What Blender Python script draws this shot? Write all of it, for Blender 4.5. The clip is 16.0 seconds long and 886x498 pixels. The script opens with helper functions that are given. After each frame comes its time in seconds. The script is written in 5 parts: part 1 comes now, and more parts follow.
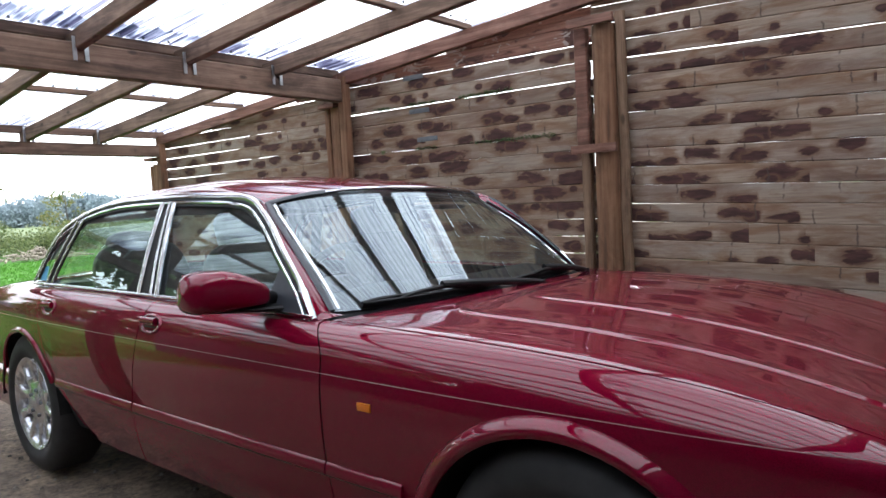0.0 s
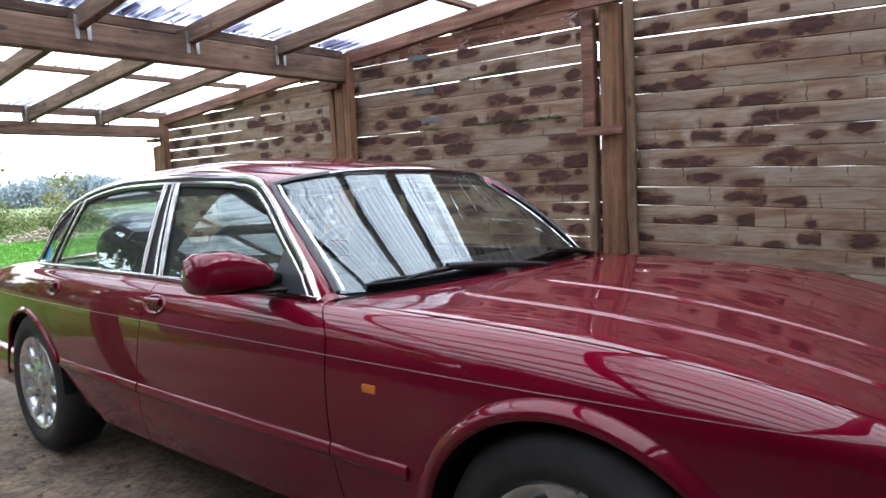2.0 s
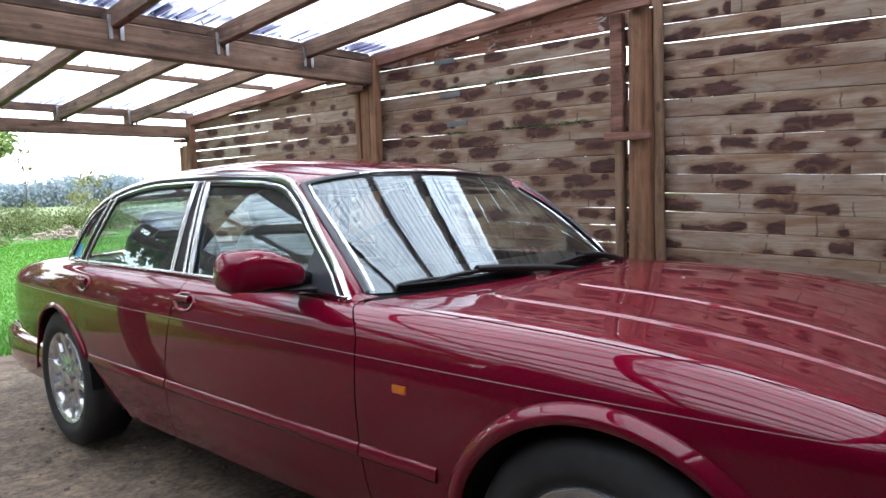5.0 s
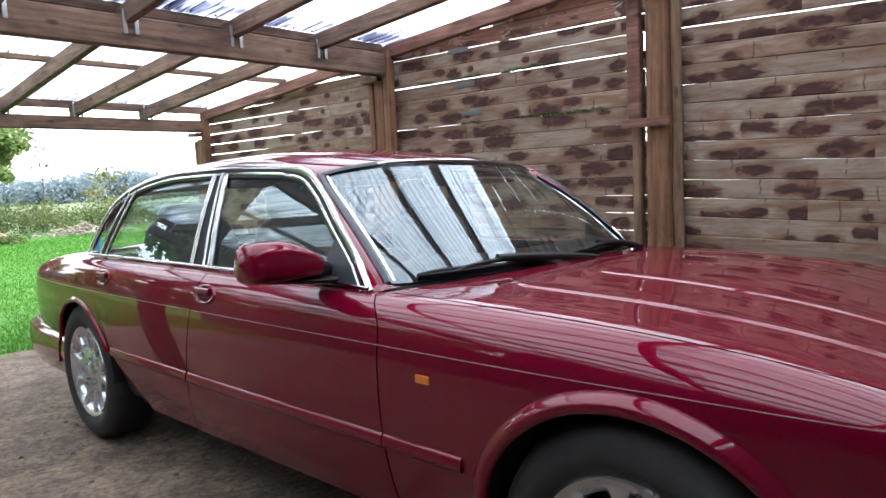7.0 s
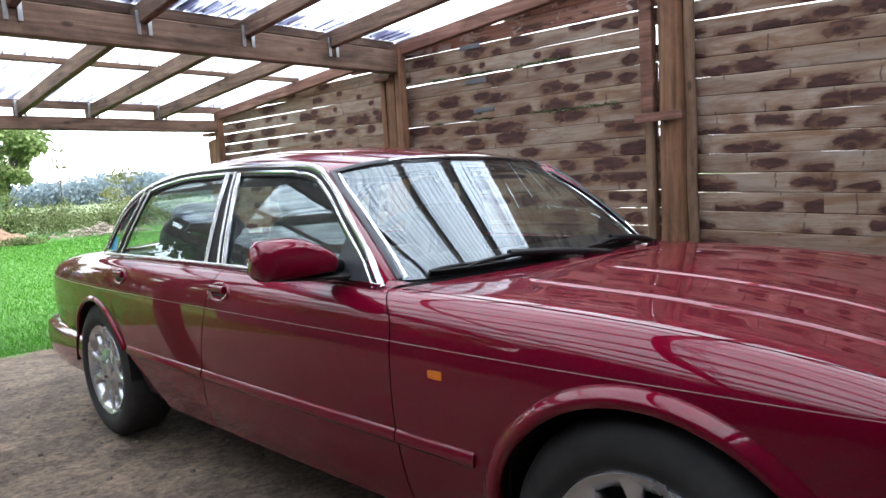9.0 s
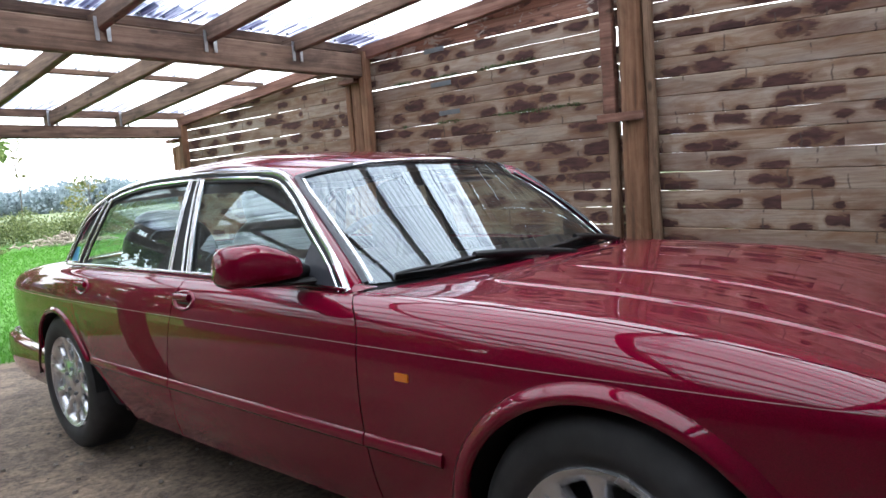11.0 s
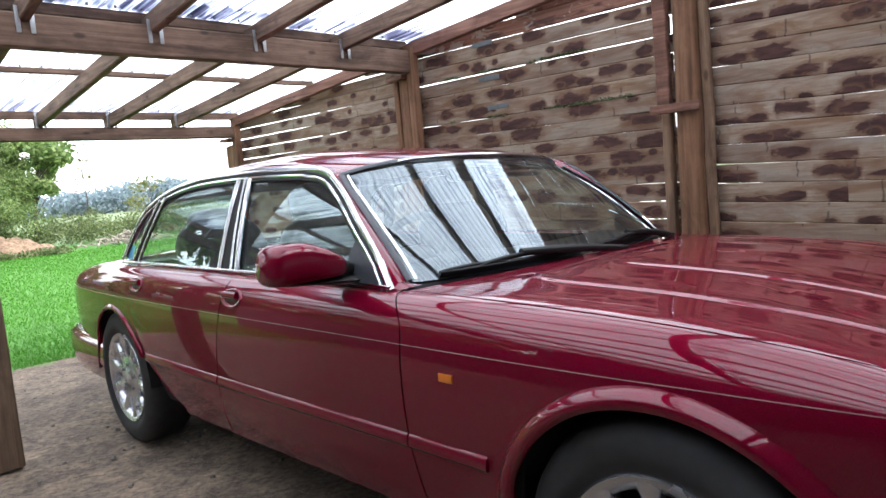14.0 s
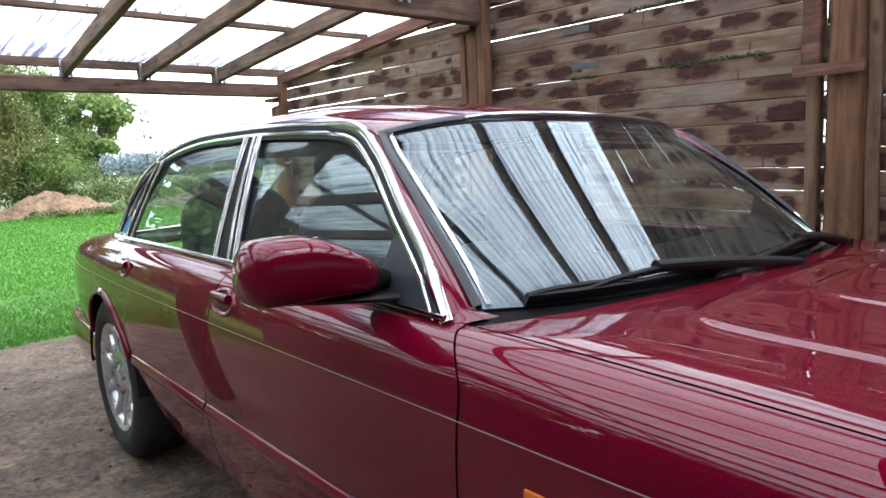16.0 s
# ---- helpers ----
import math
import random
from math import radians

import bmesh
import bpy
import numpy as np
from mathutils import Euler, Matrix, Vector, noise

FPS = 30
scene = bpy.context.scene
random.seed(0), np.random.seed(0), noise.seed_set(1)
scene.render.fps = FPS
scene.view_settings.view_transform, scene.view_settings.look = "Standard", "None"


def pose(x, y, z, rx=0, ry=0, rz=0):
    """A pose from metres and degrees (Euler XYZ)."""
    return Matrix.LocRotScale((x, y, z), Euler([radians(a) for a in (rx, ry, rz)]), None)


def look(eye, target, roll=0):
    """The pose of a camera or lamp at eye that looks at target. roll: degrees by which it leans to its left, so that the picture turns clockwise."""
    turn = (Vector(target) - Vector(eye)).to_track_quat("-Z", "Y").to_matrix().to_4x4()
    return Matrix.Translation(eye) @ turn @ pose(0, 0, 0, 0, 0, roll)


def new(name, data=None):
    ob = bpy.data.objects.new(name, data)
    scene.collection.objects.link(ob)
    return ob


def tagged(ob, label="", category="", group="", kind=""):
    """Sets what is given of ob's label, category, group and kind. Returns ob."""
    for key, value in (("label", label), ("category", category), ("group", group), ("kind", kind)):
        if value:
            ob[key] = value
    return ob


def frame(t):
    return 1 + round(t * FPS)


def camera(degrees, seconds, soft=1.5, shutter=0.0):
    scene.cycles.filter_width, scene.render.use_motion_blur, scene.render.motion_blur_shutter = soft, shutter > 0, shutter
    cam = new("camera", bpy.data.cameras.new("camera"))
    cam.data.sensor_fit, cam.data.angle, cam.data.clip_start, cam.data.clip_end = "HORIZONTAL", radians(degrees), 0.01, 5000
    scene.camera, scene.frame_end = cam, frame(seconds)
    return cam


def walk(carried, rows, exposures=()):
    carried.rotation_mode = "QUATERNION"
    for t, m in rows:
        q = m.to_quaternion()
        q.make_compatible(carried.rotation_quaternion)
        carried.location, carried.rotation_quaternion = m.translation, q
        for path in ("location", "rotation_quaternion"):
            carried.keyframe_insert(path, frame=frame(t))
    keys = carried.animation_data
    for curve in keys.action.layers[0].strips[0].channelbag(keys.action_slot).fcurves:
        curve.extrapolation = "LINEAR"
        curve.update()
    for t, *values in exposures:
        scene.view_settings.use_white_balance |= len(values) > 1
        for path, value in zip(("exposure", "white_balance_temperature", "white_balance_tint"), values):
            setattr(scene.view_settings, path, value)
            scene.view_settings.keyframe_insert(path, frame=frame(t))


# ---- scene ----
cam = camera(65.0, 16.0)
PATH = [
    (0, (-2.031, -0.683, 1.166), (-0.511, 0.609, 1.028), -3.0),
    (0.5, (-2.033, -0.698, 1.168), (-0.487, 0.561, 1.004), -3.2),
    (1, (-2.036, -0.693, 1.168), (-0.486, 0.557, 0.985), -3.1),
    (1.5, (-2.033, -0.676, 1.166), (-0.498, 0.593, 0.979), -2.7),
    (2, (-2.028, -0.669, 1.162), (-0.517, 0.628, 0.976), -2.7),
    (2.5, (-2.028, -0.663, 1.162), (-0.534, 0.653, 0.976), -2.8),
    (3, (-2.027, -0.663, 1.162), (-0.543, 0.665, 0.977), -2.7),
    (3.5, (-2.028, -0.658, 1.163), (-0.547, 0.675, 0.981), -2.5),
    (6, (-2.054, -0.623, 1.15), (-0.577, 0.715, 0.982), -1.7),
    (6.5, (-2.051, -0.616, 1.15), (-0.588, 0.735, 0.967), -2.3),
    (7, (-2.05, -0.612, 1.148), (-0.601, 0.752, 0.954), -2.7),
    (7.5, (-2.046, -0.599, 1.147), (-0.623, 0.792, 0.946), -2.8),
    (8, (-2.05, -0.596, 1.146), (-0.652, 0.82, 0.943), -2.4),
    (8.5, (-2.052, -0.608, 1.148), (-0.653, 0.806, 0.947), -2.9),
    (9, (-2.046, -0.618, 1.143), (-0.625, 0.776, 0.944), -3.3),
    (9.5, (-2.046, -0.615, 1.145), (-0.61, 0.763, 0.948), -3.0),
    (10, (-2.046, -0.622, 1.145), (-0.593, 0.739, 0.95), -3.2),
    (12.5, (-2.023, -0.653, 1.141), (-0.531, 0.663, 0.935), -5.3),
    (13, (-2.008, -0.641, 1.137), (-0.559, 0.722, 0.931), -5.6),
    (13.5, (-2.001, -0.623, 1.135), (-0.597, 0.787, 0.93), -5.0),
    (14, (-1.999, -0.623, 1.143), (-0.625, 0.816, 0.945), -5.0),
    (14.5, (-1.983, -0.62, 1.143), (-0.622, 0.835, 0.969), -5.2),
    (15, (-1.907, -0.53, 1.116), (-0.585, 0.962, 0.95), -6.1),
    (15.5, (-1.706, -0.286, 1.126), (-0.406, 1.218, 0.905), -3.5),
    (16, (-1.524, -0.037, 1.127), (-0.274, 1.503, 0.868), -2.6),
]
EXPOSURES = [(0.0, 0.26), (1.0, 0.35), (3.0, 0.47), (8.0, 0.50), (13.5, 0.50), (15.0, 0.43), (16.0, 0.30)]
walk(cam, [(t, look(eye, target, roll)) for t, eye, target, roll in PATH], EXPOSURES)

# ---- world and light: a bright overcast day ----
world = bpy.data.worlds.new("overcast_sky")
scene.world = world
world.use_nodes = True
wn, wl = world.node_tree.nodes, world.node_tree.links
wn.clear()
w_out = wn.new("ShaderNodeOutputWorld")
w_bg = wn.new("ShaderNodeBackground")
w_sky = wn.new("ShaderNodeTexSky")
w_sky.sky_type, w_sky.sun_disc = "NISHITA", False
w_sky.sun_elevation, w_sky.sun_rotation = radians(42), radians(150)
w_sky.air_density, w_sky.dust_density = 1.5, 4.0
w_gain = wn.new("ShaderNodeMix")
w_gain.data_type = "RGBA"
w_gain.inputs[0].default_value = 0.8
w_gain.inputs[7].default_value = (25.6, 26.9, 28.8, 1)
wl.new(w_sky.outputs[0], w_gain.inputs[6])
wl.new(w_gain.outputs[2], w_bg.inputs[0])
w_bg.inputs[1].default_value = 0.15
wl.new(w_bg.outputs[0], w_out.inputs[0])
sun = new("sun", bpy.data.lights.new("sun", "SUN"))
sun.data.energy, sun.data.angle, sun.data.color = 1.2, radians(25), (1.0, 0.97, 0.92)
sun.matrix_basis = look((0, 0, 0), (-0.35, 0.62, -0.9))


# ---- materials ----
def shader(name):
    m = bpy.data.materials.new(name)
    m.use_nodes = True
    return m, m.node_tree.nodes, m.node_tree.links, m.node_tree.nodes["Principled BSDF"]


def coords(n, l, scale, kind="Object", spread=0.0):
    """Texture coordinates times a scale; spread shifts them by the object's own random number."""
    tc = n.new("ShaderNodeTexCoord")
    mp = n.new("ShaderNodeMapping")
    mp.inputs["Scale"].default_value = scale
    if spread:
        info, mul = n.new("ShaderNodeObjectInfo"), n.new("ShaderNodeVectorMath")
        mul.operation = "MULTIPLY"
        mul.inputs[1].default_value = (spread, spread * 1.7, spread * 0.6)
        l.new(info.outputs["Random"], mul.inputs[0])
        l.new(mul.outputs[0], mp.inputs["Location"])
    l.new(tc.outputs[kind], mp.inputs["Vector"])
    return mp.outputs[0]


def noise_tex(n, l, vec, scale, detail=4.0, rough=0.55, warp=0.0):
    t = n.new("ShaderNodeTexNoise")
    t.inputs["Scale"].default_value = scale
    t.inputs["Detail"].default_value = detail
    t.inputs["Roughness"].default_value = rough
    t.inputs["Distortion"].default_value = warp
    l.new(vec, t.inputs["Vector"])
    return t.outputs["Fac"]


def ramp(n, l, fac, stops):
    r = n.new("ShaderNodeValToRGB")
    while len(r.color_ramp.elements) < len(stops):
        r.color_ramp.elements.new(0.5)
    for e, (p, c) in zip(r.color_ramp.elements, stops):
        e.position = p
        e.color = (*c, 1) if len(c) == 3 else c
    l.new(fac, r.inputs["Fac"])
    return r.outputs["Color"]


def mixed(n, l, fac, a, b, blend="MIX"):
    m = n.new("ShaderNodeMix")
    m.data_type, m.blend_type = "RGBA", blend
    for socket, value in ((m.inputs[0], fac), (m.inputs[6], a), (m.inputs[7], b)):
        if isinstance(value, (int, float)):
            socket.default_value = value
        elif isinstance(value, tuple):
            socket.default_value = (*value, 1)
        else:
            l.new(value, socket)
    return m.outputs[2]


def math_node(n, l, op, *values):
    m = n.new("ShaderNodeMath")
    m.operation = op
    for socket, value in zip(m.inputs, values):
        if isinstance(value, (int, float)):
            socket.default_value = value
        else:
            l.new(value, socket)
    return m.outputs[0]


def relief(n, l, bsdf, height, strength, distance=0.01):
    b = n.new("ShaderNodeBump")
    b.inputs["Strength"].default_value = strength
    b.inputs["Distance"].default_value = distance
    l.new(height, b.inputs["Height"])
    l.new(b.outputs[0], bsdf.inputs["Normal"])


def plain(name, color, rough=0.5, metal=0.0, coat=0.0, vary=0.12, scale=30.0):
    m, n, l, b = shader(name)
    v = coords(n, l, (1, 1, 1))
    f = noise_tex(n, l, v, scale, 3)
    dark = tuple(c * (1 - vary) for c in color)
    light = tuple(min(1, c * (1 + vary)) for c in color)
    l.new(ramp(n, l, f, [(0.3, dark), (0.7, light)]), b.inputs["Base Color"])
    r = n.new("ShaderNodeMapRange")
    r.inputs[3].default_value, r.inputs[4].default_value = max(0, rough - 0.06), rough + 0.06
    l.new(noise_tex(n, l, v, scale * 0.4, 4), r.inputs[0])
    l.new(r.outputs[0], b.inputs["Roughness"])
    b.inputs["Metallic"].default_value = metal
    b.inputs["Coat Weight"].default_value = coat
    return m


def board_wood():
    """Weathered softwood cladding: grey-beige, brown runs, dark red-brown bark patches, drying cracks."""
    m, n, l, b = shader("weathered_cladding")
    info = n.new("ShaderNodeObjectInfo")
    grain = noise_tex(n, l, coords(n, l, (70, 2.6, 70), spread=37), 1.0, 6, 0.6, 0.5)
    base = ramp(n, l, grain, [(0.25, (0.240, 0.172, 0.124)), (0.5, (0.365, 0.278, 0.210)), (0.78, (0.480, 0.380, 0.302))])
    tone = ramp(n, l, info.outputs["Random"], [(0.0, (0.80, 0.76, 0.72)), (0.35, (1.0, 1.0, 1.0)), (0.7, (0.94, 0.90, 0.84)), (1.0, (1.08, 1.10, 1.13))])
    base = mixed(n, l, 1.0, base, tone, "MULTIPLY")
    slow = noise_tex(n, l, coords(n, l, (3, 1.1, 6), spread=21), 1.0, 4, 0.6)
    base = mixed(n, l, ramp(n, l, slow, [(0.45, (0, 0, 0)), (0.68, (0.65, 0.65, 0.65))]), base, (0.330, 0.286, 0.244))
    tan = noise_tex(n, l, coords(n, l, (10, 3.6, 15), spread=11), 1.0, 5, 0.62, 0.7)
    base = mixed(n, l, ramp(n, l, tan, [(0.47, (0, 0, 0)), (0.66, (0.80, 0.80, 0.80))]), base, (0.205, 0.102, 0.050))
    wash = noise_tex(n, l, coords(n, l, (2, 1.7, 8), spread=77), 1.0, 5, 0.62, 0.6)
    base = mixed(n, l, ramp(n, l, wash, [(0.47, (0, 0, 0)), (0.68, (0.78, 0.78, 0.78))]), base, (0.165, 0.088, 0.060))
    geo, gsep = n.new("ShaderNodeNewGeometry"), n.new("ShaderNodeSeparateXYZ")
    l.new(geo.outputs["Position"], gsep.inputs[0])
    share = math_node(n, l, "MULTIPLY_ADD", gsep.outputs[1], 0.50, 0.34)
    share = math_node(n, l, "MINIMUM", math_node(n, l, "MAXIMUM", share, 0.16), math_node(n, l, "MULTIPLY_ADD", gsep.outputs[1], -0.07, 0.76))
    rough_edge = noise_tex(n, l, coords(n, l, (12, 9, 22), spread=53), 1.0, 5, 0.6, 0.8)
    bark = ramp(n, l, noise_tex(n, l, coords(n, l, (30, 9, 40)), 1.0, 5), [(0.3, (0.034, 0.0125, 0.0115)), (0.7, (0.098, 0.040, 0.034))])
    col = base
    for pace, shift, span, tall, keep in ((2.4, 61.0, 0.050, 0.030, 0.0), (4.4, 23.0, 0.026, 0.017, 0.12)):
        osep = n.new("ShaderNodeSeparateXYZ")
        l.new(coords(n, l, (1, 1, 1), spread=0), osep.inputs[0])
        w = math_node(n, l, "MULTIPLY_ADD", osep.outputs[1], pace, math_node(n, l, "MULTIPLY", info.outputs["Random"], shift))
        cell = n.new("ShaderNodeTexVoronoi")
        cell.voronoi_dimensions = "1D"
        cell.inputs["Scale"].default_value = 1.0
        cell.inputs["Randomness"].default_value = 0.75
        l.new(w, cell.inputs["W"])
        rim = n.new("ShaderNodeTexVoronoi")
        rim.voronoi_dimensions, rim.feature = "1D", "DISTANCE_TO_EDGE"
        rim.inputs["Scale"].default_value, rim.inputs["Randomness"].default_value = 1.0, 0.75
        l.new(w, rim.inputs["W"])
        close = ramp(n, l, rim.outputs["Distance"], [(0.0, (1, 1, 1)), (0.09, (0, 0, 0))])
        pick = n.new("ShaderNodeSeparateColor")
        l.new(cell.outputs["Color"], pick.inputs[0])
        size = math_node(n, l, "MULTIPLY_ADD", math_node(n, l, "POWER", pick.outputs[0], 1.6), 0.14, span)
        along = math_node(n, l, "DIVIDE", math_node(n, l, "DIVIDE", cell.outputs["Distance"], pace), size)
        mid = math_node(n, l, "MULTIPLY_ADD", pick.outputs[2], 0.060, -0.030)
        high = math_node(n, l, "MULTIPLY_ADD", pick.outputs[0], 0.014, tall)
        across = math_node(n, l, "DIVIDE", math_node(n, l, "SUBTRACT", osep.outputs[2], mid), high)
        oval = math_node(n, l, "ADD", math_node(n, l, "MULTIPLY", along, along), math_node(n, l, "MULTIPLY", across, across))
        oval = math_node(n, l, "ADD", oval, math_node(n, l, "MULTIPLY_ADD", rough_edge, 4.4, -2.2))
        there = math_node(n, l, "LESS_THAN", math_node(n, l, "ADD", pick.outputs[1], keep), share)
        oval = math_node(n, l, "MULTIPLY", math_node(n, l, "MULTIPLY_ADD", close, 2.6, oval), 0.25)
        ring = math_node(n, l, "MULTIPLY", there, ramp(n, l, oval, [(0.15, (0.9, 0.9, 0.9)), (0.75, (0, 0, 0))]))
        col = mixed(n, l, ring, col, (0.160, 0.080, 0.044))
        core = math_node(n, l, "MULTIPLY", there, ramp(n, l, oval, [(0.17, (0.96, 0.96, 0.96)), (0.24, (0.6, 0.6, 0.6)), (0.32, (0, 0, 0))]))
        col = mixed(n, l, core, col, bark)
    sep = n.new("ShaderNodeSeparateXYZ")
    l.new(coords(n, l, (1, 3.2, 1), spread=90), sep.inputs[0])
    wander = noise_tex(n, l, coords(n, l, (1, 14, 34), spread=45), 1.0, 3)
    check = n.new("ShaderNodeTexVoronoi")
    check.voronoi_dimensions, check.feature = "1D", "DISTANCE_TO_EDGE"
    check.inputs["Scale"].default_value = 1.0
    l.new(math_node(n, l, "MULTIPLY_ADD", wander, 0.09, sep.outputs[1]), check.inputs["W"])
    few = noise_tex(n, l, coords(n, l, (1, 4.1, 13), spread=15), 1.0, 2)
    crack = math_node(n, l, "MULTIPLY", ramp(n, l, check.outputs["Distance"], [(0.006, (0.75, 0.75, 0.75)), (0.020, (0, 0, 0))]), ramp(n, l, few, [(0.50, (0, 0, 0)), (0.56, (1, 1, 1))]))
    col = mixed(n, l, crack, col, (0.075, 0.052, 0.042))
    l.new(col, b.inputs["Base Color"])
    b.inputs["Roughness"].default_value = 0.85
    relief(n, l, b, mixed(n, l, 0.5, grain, slow), 0.55, 0.006)
    return m


def timber(name, dark, mid, light, axis):
    """Sawn structural timber with grain along one axis."""
    m, n, l, b = shader(name)
    sc = [45, 45, 45]
    sc[axis] = 1.6
    g = noise_tex(n, l, coords(n, l, sc, spread=29), 1.0, 6, 0.62, 0.5)
    base = ramp(n, l, g, [(0.28, dark), (0.5, mid), (0.74, light)])
    sc2 = [9, 9, 9]
    sc2[axis] = 2.0
    s = noise_tex(n, l, coords(n, l, sc2, spread=13), 1.0, 4, 0.6, 0.5)
    base = mixed(n, l, ramp(n, l, s, [(0.52, (0, 0, 0)), (0.68, (0.75, 0.75, 0.75))]), base, tuple(c * 0.55 for c in dark))
    sm = [6, 6, 6]
    sm[axis] = 3.2
    mott = noise_tex(n, l, coords(n, l, sm, spread=41), 1.0, 6, 0.68, 0.8)
    base = mixed(n, l, 0.75, base, ramp(n, l, mott, [(0.30, (0.48, 0.45, 0.44)), (0.50, (0.95, 0.94, 0.94)), (0.72, (1.32, 1.34, 1.38))]), "MULTIPLY")
    k = n.new("ShaderNodeTexVoronoi")
    k.inputs["Scale"].default_value = 1.0
    sk = [7, 7, 7]
    sk[axis] = 3.0
    l.new(coords(n, l, sk, spread=17), k.inputs["Vector"])
    base = mixed(n, l, ramp(n, l, k.outputs["Distance"], [(0.06, (0.8, 0.8, 0.8)), (0.12, (0, 0, 0))]), base, tuple(c * 0.4 for c in dark))
    l.new(base, b.inputs["Base Color"])
    b.inputs["Roughness"].default_value = 0.8
    relief(n, l, b, g, 0.45, 0.004)
    return m


def peeling_red():
    """Red-brown stained boards, the stain flaking off in pale patches."""
    m, n, l, b = shader("peeling_red_board")
    grain = noise_tex(n, l, coords(n, l, (60, 1.6, 60), spread=37), 1.0, 6, 0.6, 0.4)
    base = ramp(n, l, grain, [(0.28, (0.160, 0.070, 0.048)), (0.5, (0.275, 0.130, 0.090)), (0.74, (0.390, 0.215, 0.155))])
    dark = noise_tex(n, l, coords(n, l, (9, 5, 14), spread=13), 1.0, 4, 0.6, 0.6)
    base = mixed(n, l, ramp(n, l, dark, [(0.52, (0, 0, 0)), (0.62, (0.85, 0.85, 0.85))]), base, (0.060, 0.025, 0.021))
    flake = noise_tex(n, l, coords(n, l, (12, 7, 15), spread=71), 1.0, 6, 0.7, 0.9)
    zone = noise_tex(n, l, coords(n, l, (1, 1.1, 2), spread=5), 1.0, 2)
    f = math_node(n, l, "MULTIPLY_ADD", zone, 0.5, flake)
    base = mixed(n, l, ramp(n, l, f, [(0.80, (0, 0, 0)), (0.84, (0.9, 0.9, 0.9))]), base, (0.44, 0.37, 0.32))
    l.new(base, b.inputs["Base Color"])
    b.inputs["Roughness"].default_value = 0.85
    relief(n, l, b, grain, 0.5, 0.004)
    return m


def car_paint():
    m, n, l, b = shader("maroon_metallic_paint")
    v = coords(n, l, (1, 1, 1))
    fl = n.new("ShaderNodeTexVoronoi")
    fl.inputs["Scale"].default_value = 900
    l.new(v, fl.inputs["Vector"])
    col = ramp(n, l, fl.outputs["Color"], [(0.2, (0.118, 0.0004, 0.0110)), (0.8, (0.195, 0.0009, 0.0205))])
    b.inputs["Metallic"].default_value = 0.5
    b.inputs["Specular IOR Level"].default_value = 0.0
    l.new(col, b.inputs["Base Color"])
    r = n.new("ShaderNodeMapRange")
    r.inputs[3].default_value, r.inputs[4].default_value = 0.50, 0.62
    l.new(noise_tex(n, l, v, 6, 5), r.inputs[0])
    l.new(r.outputs[0], b.inputs["Roughness"])
    b.inputs["Coat Weight"].default_value = 1.0
    b.inputs["Coat IOR"].default_value = 1.55
    cr = n.new("ShaderNodeMapRange")
    cr.inputs[3].default_value, cr.inputs[4].default_value = 0.0, 0.010
    l.new(noise_tex(n, l, v, 14, 6, 0.7), cr.inputs[0])
    l.new(cr.outputs[0], b.inputs["Coat Roughness"])
    return m


def glass_pane(name, tint, clear, gloss, ior, haze, rough=0.0):
    """Thin pane: mirror gloss by Fresnel over tinted see-through."""
    m, n, l, b = shader(name)
    n.remove(b)
    out = n["Material Output"]
    tr, gl, mx, fr = n.new("ShaderNodeBsdfTransparent"), n.new("ShaderNodeBsdfGlossy"), n.new("ShaderNodeMixShader"), n.new("ShaderNodeFresnel")
    tr.inputs[0].default_value = (*[c * clear for c in tint], 1)
    gl.inputs["Roughness"].default_value = rough
    gl.inputs["Color"].default_value = (*gloss, 1)
    fr.inputs[0].default_value = ior
    l.new(fr.outputs[0], mx.inputs[0])
    l.new(tr.outputs[0], mx.inputs[1])
    l.new(gl.outputs[0], mx.inputs[2])
    dust, film = n.new("ShaderNodeBsdfDiffuse"), n.new("ShaderNodeMixShader")
    dust.inputs[0].default_value = (0.50, 0.58, 0.62, 1)
    amount = n.new("ShaderNodeMapRange")
    amount.inputs[3].default_value, amount.inputs[4].default_value = haze * 0.6, haze * 1.4
    l.new(noise_tex(n, l, coords(n, l, (9, 3, 3)), 1.0, 5, 0.6), amount.inputs[0])
    l.new(amount.outputs[0], film.inputs[0])
    l.new(mx.outputs[0], film.inputs[1])
    l.new(dust.outputs[0], film.inputs[2])
    l.new(film.outputs[0], out.inputs[0])
    return m


